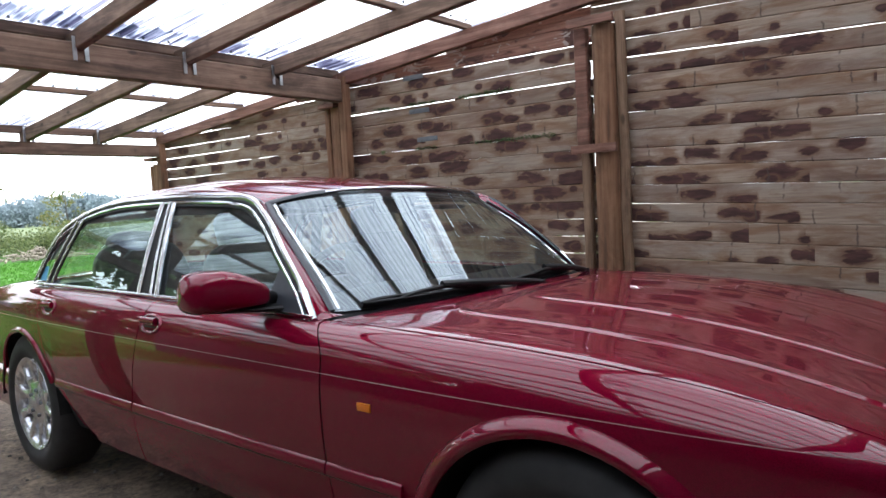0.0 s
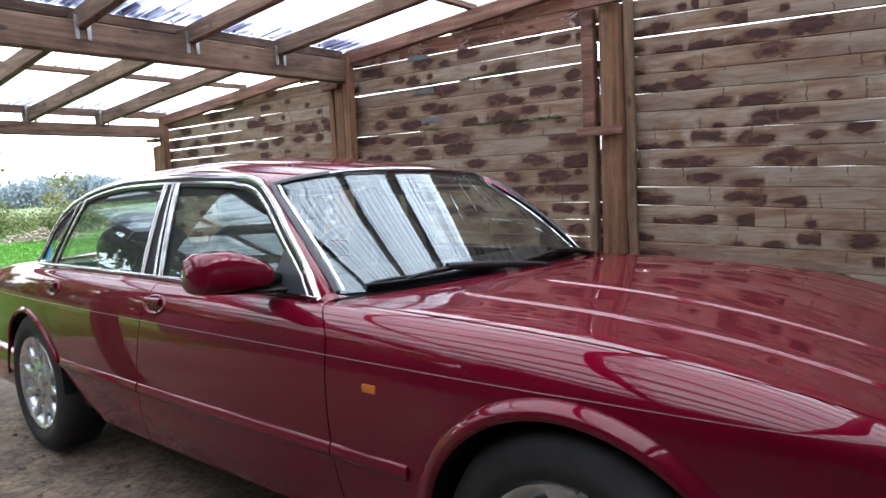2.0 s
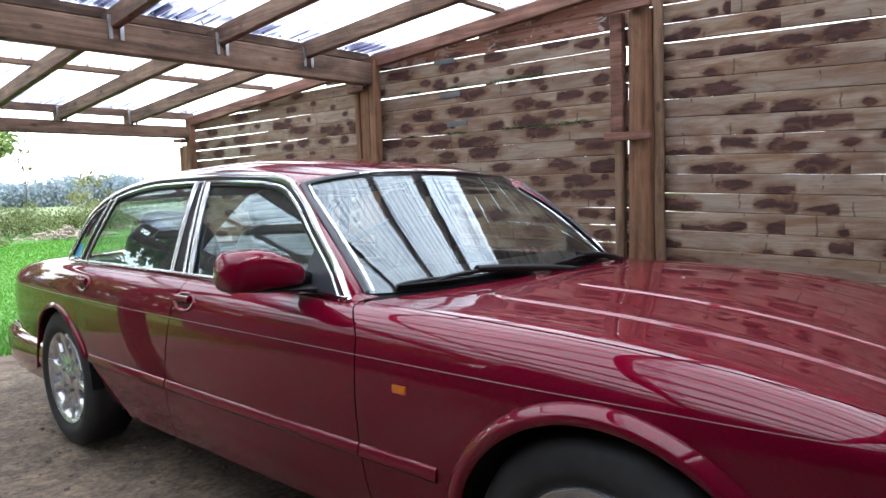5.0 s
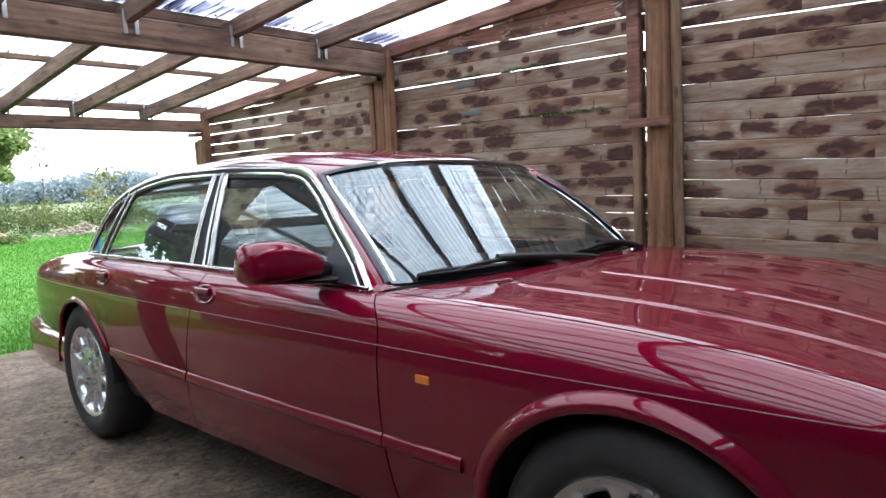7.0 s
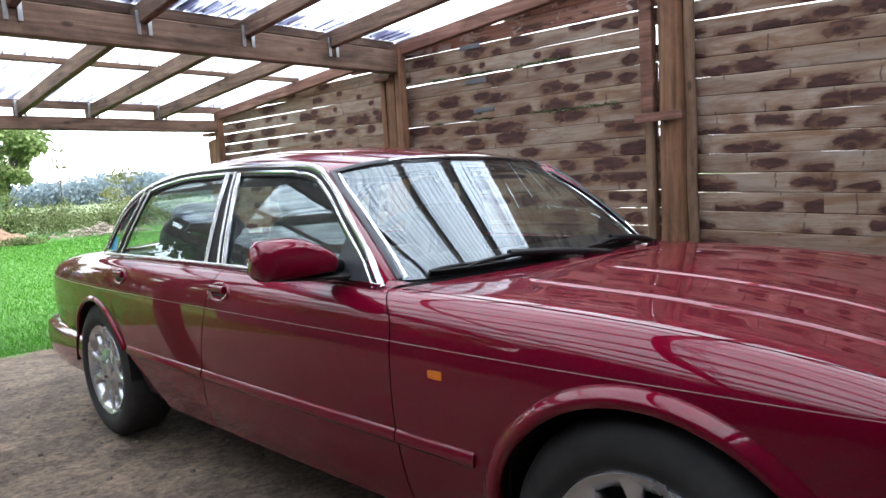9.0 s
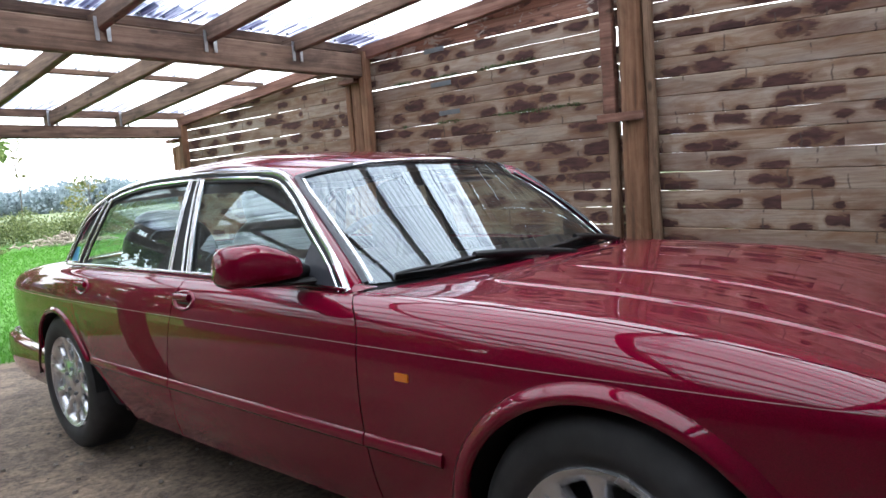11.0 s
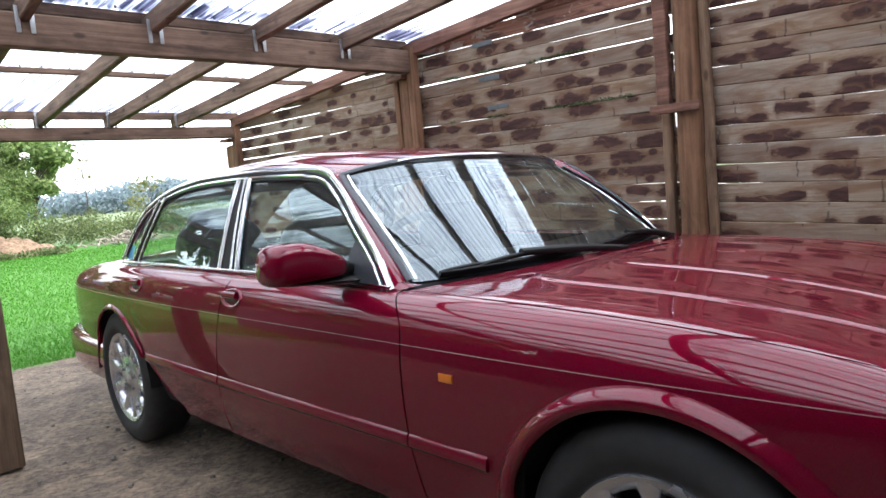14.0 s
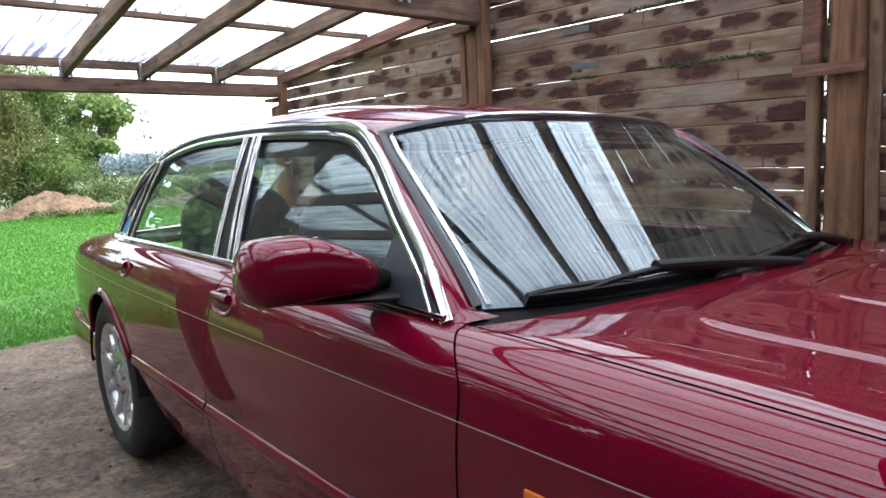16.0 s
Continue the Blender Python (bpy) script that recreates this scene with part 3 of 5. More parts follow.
def wall_post(y, top, block_z):
    """Round post between a squared packer and a batten, tied by short crosspieces."""
    ob = empty("wall_post", CARPORT @ pose(POST_X, y, 0))
    bm = bmesh.new()
    rings = 30
    rows = []
    for i in range(rings + 1):
        z = top * i / rings
        r = 0.079 - 0.0055 * z + 0.003 * noise.noise((z * 2, y, 0))
        mid = -0.030 + 0.004 * noise.noise((z * 1.1, y, 4))
        rows.append([(0.045 + r * math.cos(q), mid + r * math.sin(q) * (1 + 0.03 * noise.noise((z * 3, q, y))), z) for q in (2 * math.pi * k / 28 for k in range(29))])
    grid(bm, rows)
    bmesh.ops.remove_doubles(bm, verts=bm.verts, dist=0.0004)
    part("post", bm, M_POST, ob, sharp=80)
    bm = bmesh.new()
    beam_between(bm, (0.030, 0.101, 1.44), (0.030, 0.104, top), 0.078, 0.05, 0.004, 12, 0.004, y)
    part("packer", bm, M_LEDGER, ob)
    bm = bmesh.new()
    beam_between(bm, (0.040, 0.098, 0), (0.040, 0.098, 1.40), 0.055, 0.045, 0.004, 12, 0.004, y + 5)
    part("packer", bm, M_PACKER, ob)
    bm = bmesh.new()
    beam_between(bm, (0.052, -0.135, 0), (0.052, -0.123, top + 0.06), 0.052, 0.045, 0.006, 16, 0.010, y + 3)
    part("batten", bm, M_PACKER, ob)
    for z in block_z:
        bm = bmesh.new()
        box(bm, -0.060, -0.034, -0.125, 0.150, z - 0.024, z + 0.024, 0.004)
        part("crosspiece", bm, M_LEDGER, ob)
    return tagged(ob, "round stained timber post with squared packers and crosspiece", "post", post_group)


wall_post(1.13, 2.10, (1.415, 2.12))
wall_post(-0.93, 2.26, (1.415, 2.28))

# square posts at the wall
for y, top in ((3.25, 2.12), (5.83, 1.86)):
    ob = empty("wall_post", CARPORT @ pose(POST_X, y, 0))
    bm = bmesh.new()
    beam_between(bm, (0.045, 0.02, 0), (0.045, 0.02, top - 0.19), 0.10, 0.085, 0.005, 10, 0.003, y)
    part("post", bm, M_POST, ob)
    bm = bmesh.new()
    beam_between(bm, (0.02, -0.075, 0), (0.02, -0.078, top), 0.07, 0.07, 0.005, 10, 0.004, y)
    part("batten", bm, M_POST, ob)
    bm = bmesh.new()
    beam_between(bm, (0.03, 0.115, 0), (0.03, 0.118, top - 0.20), 0.05, 0.035, 0.004, 10, 0.004, y + 2)
    part("packer", bm, M_POST, ob)
    bm = bmesh.new()
    lift = 0.06 if y > 5 else 0.0
    box(bm, -0.045, 0.06, -0.02, 0.15, top - 0.215 + lift, top - 0.185 + lift, 0.004)
    part("crosspiece", bm, M_LEDGER, ob)
    tagged(ob, "square timber post with batten under a cross beam", "post", post_group)

# free-standing posts under the beams
for x, y, top in ((-1.25, 3.12, 1.93), (-4.6, 3.12, 1.93), (-4.6, 0.47, 2.165), (-4.6, -0.93, 2.29), (-4.6, 5.75, 1.74)):
    bm = bmesh.new()
    beam_between(bm, (0, 0, 0), (0.0, 0, top), 0.12, 0.12, 0.006, 14, 0.004, x + y)
    ob = tagged(part("carport_post", bm, M_POST_DULL), "square brown timber post standing on packed earth", "post", post_group)
    ob.matrix_basis = CARPORT @ pose(x, y, 0)

# cross beams
for y, z0, h in ((3.20, 1.935, 0.165), (5.76, 1.735, 0.110), (0.47, 2.185, 0.150), (-0.93, 2.30, 0.150)):
    bm = bmesh.new()
    beam_between(bm, (-4.7, 0, 0), (1.64, 0, 0), 0.075, h, 0.005, 24, 0.004, y)
    ob = tagged(part("cross_beam", bm, M_TIMBER_X), "heavy brown sawn timber beam carrying the rafters", "beam", "cross beams of the carport")
    ob.matrix_basis = CARPORT @ pose(0, y, z0 + h / 2)

# rafters, with galvanised straps at the beams
RAFTERS = [(-0.90, -0.72), (-0.275, -0.13), (0.36, 0.43), (1.01, 1.04)] + [(-1.52 - 0.62 * i, -1.40 - 0.62 * i) for i in range(6)]
for i, (xa, xb) in enumerate(RAFTERS):
    slope = (xb - xa) / 2.5
    bm = bmesh.new()
    ya, yb = -1.20, 5.82
    beam_between(bm, (xa + slope * (ya - 3.2), ya, roof_z(ya) - 0.092), (xa + slope * (yb - 3.2), yb, roof_z(yb) - 0.092), 0.05, 0.105, 0.004, 30, 0.004, i)
    ob = empty("rafter", CARPORT)
    part("timber", bm, M_TIMBER_Y, ob)
    for y, z0 in ((3.155, 2.04), (5.69, 1.875)):
        for side in (-0.031, 0.031):
            bm = bmesh.new()
            xx = xa + slope * (y - 3.2) + side
            box(bm, xx - 0.011, xx + 0.011, y - 0.0065, y - 0.0015, z0 - 0.04, z0 + 0.085, 0.001)
            part("strap", bm, M_STEEL, ob, "galvanised strap")
    tagged(ob, "brown sawn rafter with galvanised hanger straps", "rafter", "rafters of the carport")

# rail against the wall, in three lengths
rail = empty("wall_rail", CARPORT)
for k, (ya, yb) in enumerate(((-1.20, 1.098), (1.102, 3.228), (3.232, 5.82))):
    bm = bmesh.new()
    beam_between(bm, (1.655, ya, roof_z(ya) - 0.092), (1.655, yb, roof_z(yb) - 0.092), 0.05, 0.10 - 0.006 * k, 0.004, 16, 0.004, 44 + k)
    part("timber", bm, M_LEDGER, rail)
tagged(rail, "red-brown stained timber rail along the wall top", "beam")

# purlins across the rafters
for y, deep in ((5.80, 0.064), (4.50, 0.036), (3.30, 0.058), (2.05, 0.036)):
    bm = bmesh.new()
    zc = roof_z(y) - 0.003 - deep / 2
    beam_between(bm, (-4.75, y, zc), (1.70, y, zc), 0.045, deep, 0.003, 20, 0.003, y)
    ob = tagged(part("purlin", bm, M_TIMBER_X), "thin dark timber purlin under the clear sheets", "purlin", "purlins of the carport")
    ob.matrix_basis = CARPORT

# corrugated clear sheets, overlapping down the slope
bm = bmesh.new()
for ya, yb, up in ((5.95, 3.10, 0.0), (3.32, 0.30, 0.006), (0.55, -1.24, 0.012)):
    cols = 420
    rows = []
    for j in range(5):
        y = ya + (yb - ya) * j / 4
        rows.append([(-4.9 + 6.75 * i / cols, y, roof_z(y) + 0.012 + up + 0.009 * math.sin(i * math.pi / 2.37)) for i in range(cols + 1)])
    grid(bm, rows)
ob = tagged(part("ceiling", bm, M_SHEET, sharp=180), "clear corrugated plastic roof sheets with grey dirt streaks", "roof", kind="structure")
ob.matrix_basis = CARPORT

# roofing screws through the sheets
bm = bmesh.new()
for y in (5.74, 4.46, 3.25, 2.01):
    for k in range(24):
        x = -1.75 + 0.145 * k + random.uniform(-0.012, 0.012)
        made = bmesh.ops.create_cone(bm, cap_ends=True, segments=8, radius1=0.008, radius2=0.006, depth=0.012)["verts"]
        for v in made:
            v.co += Vector((x, y - 0.015, roof_z(y) - 0.004))
ob = tagged(part("roofing_screws", bm, M_PLATE), "small dark screw caps along the roof purlins", "screws", kind="stuff")
ob.matrix_basis = CARPORT

# plain boarded wall closing the other side, added unseen for dark paint reflections
bm = bmesh.new()
for k in range(26):
    box(bm, -4.12, -4.09, -1.28, 2.7, 0.02 + 0.105 * k, 0.12 + 0.105 * k, 0.003)
ob = tagged(part("wall_west", bm, M_WALL_BROWN), "unseen brown boarded wall added to darken the car's reflections", "wall", kind="structure")
ob.matrix_basis = CARPORT
# lower boarding added out of view, keeps the lawn out of door reflections
bm = bmesh.new()
for k in range(12):
    box(bm, -4.12, -4.09, 2.75, 8.2, 0.02 + 0.105 * k, 0.12 + 0.105 * k, 0.003)
ob = tagged(part("wall_north", bm, M_WALL_BROWN), "unseen low brown boarded fence added to darken the door reflections", "fence", kind="structure")
ob.matrix_basis = CARPORT
# end wall added out of view to block sky from the front wing's reflection
bm = bmesh.new()
for k in range(26):
    box(bm, -4.8, 1.8, -1.33, -1.30, 0.02 + 0.105 * k, 0.12 + 0.105 * k, 0.003)
ob = tagged(part("wall_south", bm, M_WALL_BROWN), "unseen brown boarded end wall added so the front wing reflects dark", "wall", kind="structure")
ob.matrix_basis = CARPORT

# flat steel jointing plates on the planks
for y, z in ((2.56, 2.035), (2.52, 1.80), (2.46, 1.60)):
    bm = bmesh.new()
    box(bm, WALL_X - 0.006, WALL_X - 0.002, y - 0.09, y + 0.09, z - 0.016, z + 0.016, 0.001)
    ob = tagged(part("joint_plate", bm, M_PLATE), "dull galvanised flat plate nailed over a plank joint", "plate", "joint plates on the wall")
    ob.matrix_basis = CARPORT

# ---- the car ----
car = tagged(empty("saloon_car"), "glossy maroon four-door saloon car with chrome window trim, parked", "car")


def table(y, pairs):
    """Smooth value between (place, value) pairs."""
    if y <= pairs[0][0]:
        return pairs[0][1]
    for (a, va), (b, vb) in zip(pairs, pairs[1:]):
        if y <= b:
            i = pairs.index((a, va))
            pa = pairs[max(i - 1, 0)]
            pb = pairs[min(i + 2, len(pairs) - 1)]
            ma = (vb - pa[1]) / (b - pa[0])
            mb = (pb[1] - va) / (pb[0] - a)
            h, t = b - a, (y - a) / (b - a)
            return (2 * t ** 3 - 3 * t * t + 1) * va + (t ** 3 - 2 * t * t + t) * h * ma + (3 * t * t - 2 * t ** 3) * vb + (t ** 3 - t * t) * h * mb
    return pairs[-1][1]


WIDTH = [(-0.95, 0.54), (-0.85, 0.645), (-0.7, 0.735), (-0.55, 0.785), (-0.43, 0.817), (-0.25, 0.854), (0.0, 0.882), (0.3, 0.893), (0.7, 0.896), (1.8, 0.902), (2.8, 0.892), (3.35, 0.862), (3.70, 0.81), (3.92, 0.72), (4.02, 0.60)]
CROWN = [(-0.95, 0.52), (-0.85, 0.59), (-0.7, 0.668), (-0.55, 0.724), (-0.4, 0.768), (-0.3, 0.795), (-0.2, 0.818), (-0.1, 0.836), (0.0, 0.851), (0.15, 0.865), (0.4, 0.876), (0.65, 0.880), (1.0, 0.89), (3.0, 0.915), (3.4, 0.905), (3.75, 0.880), (3.94, 0.850), (4.02, 0.78)]
SHOULDER = [(-0.95, 0.50), (-0.85, 0.575), (-0.7, 0.660), (-0.55, 0.722), (-0.43, 0.762), (-0.345, 0.782), (-0.17, 0.811), (0.07, 0.834), (0.40, 0.848), (0.68, 0.856), (1.3, 0.862), (2.0, 0.872), (2.8, 0.876), (3.2, 0.868), (3.55, 0.838), (3.84, 0.80), (4.02, 0.72)]


SECTIONS = {}


def eased(y, pairs):
    """The table's value with its kinks smoothed out along the car."""
    return sum(c * table(y + d, pairs) for d, c in ((-0.12, 0.1), (-0.06, 0.25), (0.0, 0.3), (0.06, 0.25), (0.12, 0.1)))


def section(y):
    """Half section of the body from its crown to the sill, as 10 points, with one more beyond either end."""
    key = round(y, 4)
    if key in SECTIONS:
        return SECTIONS[key]
    w, zc, zs = eased(y, WIDTH), eased(y, CROWN), eased(y, SHOULDER) + 0.006
    xs_ = w - eased(y, [(-0.9, 0.10), (-0.43, 0.088), (-0.2, 0.086), (0.07, 0.092), (0.4, 0.100), (0.7, 0.105), (1.6, 0.085), (2.8, 0.10), (3.6, 0.14), (4.09, 0.2)])
    drop = zc - zs

    tight = min(1.0, max(0.22, (zs - 0.69) / 0.14))
    z6 = min(0.70, zs - 0.075)
    z7 = min(0.52, z6 - 0.10)
    z8 = min(0.34, max(0.24, z7 - 0.10))
    flat = min(1.0, max(0.0, y - 0.9))
    ps = [(0.0, zc), (0.36 * xs_, zc - (0.13 + 0.14 * flat) * drop), (0.74 * xs_, zc - (0.56 + 0.28 * flat) * drop), (xs_, zs), (w - 0.054 * tight ** 0.6, zs - 0.024 * tight ** 0.5),
          (w - 0.022 * tight, zs - 0.064 * tight ** 0.7), (w - 0.003 * tight, z6), (w - 0.006, z7), (w - 0.040, z8), (w - 0.10, 0.21)]
    ps = [(-ps[1][0], ps[1][1]), *ps, (2 * ps[-1][0] - ps[-2][0], 2 * ps[-1][1] - ps[-2][1])]
    SECTIONS[key] = ps
    return ps


def body_point(y, s):
    """s runs 0 (crown) to 9 (sill) along a smooth spline; the shoulder is at 3.25."""
    ps = section(y)
    k = min(int(s), 8)
    t = s - k
    t2, t3 = t * t, t * t * t
    c0, c1, c2, c3 = (1 - t) ** 3 / 6, (3 * t3 - 6 * t2 + 4) / 6, (1 + 3 * t + 3 * t2 - 3 * t3) / 6, t3 / 6
    p0, p1, p2, p3 = ps[k:k + 4]
    x = c0 * p0[0] + c1 * p1[0] + c2 * p2[0] + c3 * p3[0]
    z = c0 * p0[1] + c1 * p1[1] + c2 * p2[1] + c3 * p3[1]
    if s < 3.26 and y < 1.0:
        ends = min(1.0, max(0.0, (y + 0.9) / 0.3))
        for half, rear_line, crease, step in ((0.30, 0.47, 0.0030, 0.0070), (0.575, 0.55, 0.0036, 0.0045)):
            dx, dy = abs(x) - half + 0.10 * max(0.0, -y), y - rear_line
            d = 0.05 * math.log(math.exp(min(9, dx / 0.05)) + math.exp(min(9, dy / 0.05)))
            z += ends * (crease * math.exp(-(d / 0.009) ** 2) + step / (1 + math.exp(min(30, max(-30, d / 0.014)))))
    return x, z


def s_at_z(y, z):
    lo, hi = 3.0, 9.0
    for _ in range(18):
        mid = (lo + hi) / 2
        if body_point(y, mid)[1] > z:
            lo = mid
        else:
            hi = mid
    return (lo + hi) / 2


def side_x(y, z):
    return body_point(y, s_at_z(y, z))[0]


ARCHES = ((0.04, 0.310, 0.372), (2.87, 0.325, 0.338))


def lower_edge(y, sill):
    z = sill
    for c, zc, r in ARCHES:
        if abs(y - c) < r:
            z = max(z, zc + math.sqrt(r * r - (y - c) ** 2))
    return z


def side_panel(name, label, s0, left, right, sill, n_y, n_s, mirror, parent=car, mat=None):
    """A panel of the body side between two cut lines left(z) and right(z)."""
    bm = bmesh.new()
    rows = []
    upper = 26
    for j in range(n_s + upper + 1):
        row = []
        for i in range(n_y + 1):
            u = i / n_y
            y = left(0.6) + (right(0.6) - left(0.6)) * u
            for _ in range(3):
                if j <= upper:
                    s = s0 + (5.15 - s0) * j / upper
                else:
                    s = 5.15 + (s_at_z(y, lower_edge(y, sill)) - 5.15) * (j - upper) / n_s
                x, z = body_point(y, s)
                y = left(z) + (right(z) - left(z)) * u
            row.append((x * mirror, y, z))
        rows.append(row)
    grid(bm, rows)
    return thicken(part(name, bm, mat or M_PAINT, parent, label, sharp=60), 0.003)


def front_gap(z):
    t = min(1.0, max(0.0, (z - 0.755) / 0.095))
    return 0.735 + 0.068 * t * t


def mid_gap(z):
    return 1.685 + max(0.0, 0.88 - z) * 0.30


def rear_gap(z):
    return 2.66 - max(0.0, 0.80 - z) ** 1.5 * 0.9


GAP = 0.0028
doors = {}
for mirror in (-1, 1):
    side_panel("front_wing", "", 3.275, lambda z: -0.90, lambda z: front_gap(z) - GAP, 0.23, 72, 14, mirror)
    fd = side_panel("front_door", "", 3.05, lambda z: front_gap(z) + GAP, lambda z: mid_gap(z) - GAP, 0.24, 34, 14, mirror)
    rd = side_panel("rear_door", "", 3.05, lambda z: mid_gap(z) + GAP, lambda z: rear_gap(z) - GAP, 0.24, 34, 14, mirror)
    side_panel("rear_wing", "", 3.05, lambda z: rear_gap(z) + GAP, lambda z: 3.99, 0.30, 72, 14, mirror)
    doors[mirror] = (fd, rd)
    # black shell behind the shut lines, its colour standing for the shade in them
    bm = bmesh.new()
    rows = []
    for j in range(14):
        row = []
        for i in range(80):
            y = -0.86 + 4.86 * i / 79
            se = s_at_z(y, max(0.24, lower_edge(y, 0.24) + 0.02))
            s = 3.15 + (se - 3.15) * j / 13
            x, z = body_point(y, s)
            row.append(((x - 0.028) * mirror, y, z))
        rows.append(row)
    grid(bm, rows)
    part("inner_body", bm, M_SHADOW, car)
    # wheel housings
    for c, zc, r in ARCHES:
        bm = bmesh.new()
        n = 28
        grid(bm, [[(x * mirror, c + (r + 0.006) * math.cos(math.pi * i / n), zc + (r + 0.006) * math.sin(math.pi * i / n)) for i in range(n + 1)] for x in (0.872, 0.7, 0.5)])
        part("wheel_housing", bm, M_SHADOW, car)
        # rolled arch lip
        bm = bmesh.new()
        path, nrm = [], []
        a0, a1 = (-0.30, math.pi + 0.30) if c < 1 else (0.02, math.pi - 0.42)
        for i in range(41):
            a = a0 + (a1 - a0) * i / 40
            off = 0.024 if c < 1 else 0.014
            y, z = c + (r + off) * math.cos(a), zc + (r + off) * math.sin(a)
            path.append(((side_x(y, z) + 0.0) * mirror, y, z))
            nrm.append((mirror, math.cos(a) * 0.30, math.sin(a) * (1.5 if c < 1 else 0.8)))
        strip(bm, path, nrm, 0.056 if c < 1 else 0.026, 0.018 if c < 1 else 0.010)
        part("arch_lip", bm, M_PAINT, car, sharp=80)

def bow(f):
    """The windscreen's plan: nearly flat in the middle, wrapping round at its ends."""
    return 0.4 * (1 - f * f) + 0.6 * (1 - abs(f) ** 5)


# bonnet, boot lid
bm = bmesh.new()
rows = []
for j in range(171):
    row = []
    for i in range(301):
        f = -1 + 2 * i / 300
        s = 3.225 * abs(f)
        rear = 0.630 + 0.150 * abs(f) ** 2.2
        y = -0.92 + (rear + 0.92) * j / 170
        x, z = body_point(y, s)
        lift = 0.0007 * noise.noise((x * (5 if f > 0 else -5), y * 3.2, 3)) + 0.0003 * noise.noise((x * (16 if f > 0 else -16), y * 10, 8))
        row.append((x * (1 if f > 0 else -1), y, z + lift))
    rows.append(row)
grid(bm, rows)
thicken(part("bonnet", bm, M_PAINT, car, "fluted maroon bonnet", sharp=60), 0.006)
bm = bmesh.new()
grid(bm, [[((-1 if i < 20 else 1) * body_point(3.05 + 0.95 * j / 24, 3.035 * abs(-1 + i / 20))[0], 3.05 + 0.95 * j / 24, body_point(3.05 + 0.95 * j / 24, 3.035 * abs(-1 + i / 20))[1]) for i in range(41)] for j in range(25)])
thicken(part("boot_lid", bm, M_PAINT, car, sharp=60), 0.006)
# scuttle between bonnet and windscreen
bm = bmesh.new()
rows = []
for j in range(8):
    row = []
    for i in range(41):
        f, t = -1 + i / 20, j / 7
        y = (0.555 + 0.17 * abs(f) ** 2.2) * (1 - t) + (0.862 - 0.185 * bow(f)) * t
        z = (0.822 + 0.036 * (1 - f * f)) * (1 - t) + (0.862 + 0.008 * bow(f)) * t + 0.003 * math.sin(t * 9)
        row.append(((0.775 - 0.030 * t) * f, y, z))
    rows.append(row)
grid(bm, rows)
thicken(part("scuttle_panel", bm, M_COWL, car, "dull black scuttle below the windscreen"), 0.008)
bm = bmesh.new()
rows = []
for j in range(20):
    y = -0.88 + 1.4 * j / 19
    rows.append([(body_point(y, 3.3)[0] * f * 0.97, y, body_point(y, 3.0 if abs(f) > 0.8 else 2.0)[1] - 0.035) for f in (-1, -0.8, 0, 0.8, 1)])
grid(bm, rows)
part("engine_bay", bm, M_SHADOW, car)
# floor pan and bumpers
bm = bmesh.new()
box(bm, -0.74, 0.74, -0.75, 3.70, 0.20, 0.26, 0.02)
part("floor_pan", bm, M_SHADOW, car)


def bumper(y_sign):
    rows = []
    for j, (z, out) in enumerate(((0.20, -0.05), (0.26, 0.015), (0.36, 0.035), (0.46, 0.03), (0.485, 0.0), (0.50, -0.05))):
        row = []
        for i in range(37):
            a = -1 + i / 18
            base = (0.785 if y_sign > 0 else 0.715) + out
            x = base * math.copysign(min(1, abs(a) * 1.28) ** 0.85, a)
            inset = max(0.0, abs(a) - 0.78) / 0.22
            if y_sign > 0:
                y = 3.91 + out - 0.10 * (abs(x) / base) ** 4 - inset * 0.72
                x = math.copysign(abs(x) + 0.052 * inset ** 0.6, x)
            else:
                y = -0.93 - out + 0.12 * (abs(x) / base) ** 4 + inset * 0.42
                x = math.copysign(abs(x) + 0.05 * inset ** 0.6, x)
            row.append((x, y, z))
        rows.append(row)
    return rows


for sgn, nm in ((1, "rear_bumper"), (-1, "front_bumper")):
    rows = bumper(sgn)
    bm = bmesh.new()
    grid(bm, rows)
    bp = thicken(part(nm, bm, M_PAINT, car, sharp=70), 0.008)
    bm = bmesh.new()
    path = [Vector(p) + Vector((0, 0, -0.004)) for p in rows[4]]
    nr = []
    for i, p in enumerate(path):
        d = path[min(i + 1, len(path) - 1)] - path[max(i - 1, 0)]
        nr.append(Vector((d.y, -d.x, 0.55 * d.length)) * (1 if sgn < 0 else -1))
    nr = [Vector((v.x, v.y, abs(v.z))) for v in nr]
    strip(bm, path, nr, 0.026, 0.008)
    part("chrome_blade", bm, M_DULL_CHROME, bp, "chrome bumper blade")

# coachline and rubbing strip
for mirror in (-1, 1):
    bm = bmesh.new()
    path, nr = [], []
    for i in range(90):
        y = -0.52 + 4.3 * i / 89
        z = 0.734 - 0.014 * max(0.0, -y / 0.5) ** 1.5
        path.append(((side_x(y, z) + 0.0004) * mirror, y, z))
        nr.append((mirror, 0, 0.1))
    strip(bm, path, nr, 0.0020, 0.0005)
    part("coachline", bm, M_STRIPE, car, "thin pale coachline")
    for a, b in ((0.46, 0.735 - GAP), (0.735 + GAP, 1.795), (1.805, 2.50)):
        bm = bmesh.new()
        path = []
        for i in range(25):
            y = a + (b - a) * i / 24
            path.append(((side_x(y, 0.478) + 0.001) * mirror, y, 0.478))
        strip(bm, path, [(mirror, 0, 0.15)] * 25, 0.038, 0.009)
        part("rubbing_strip", bm, M_PAINT, car, "body-coloured rubbing strip", sharp=70)

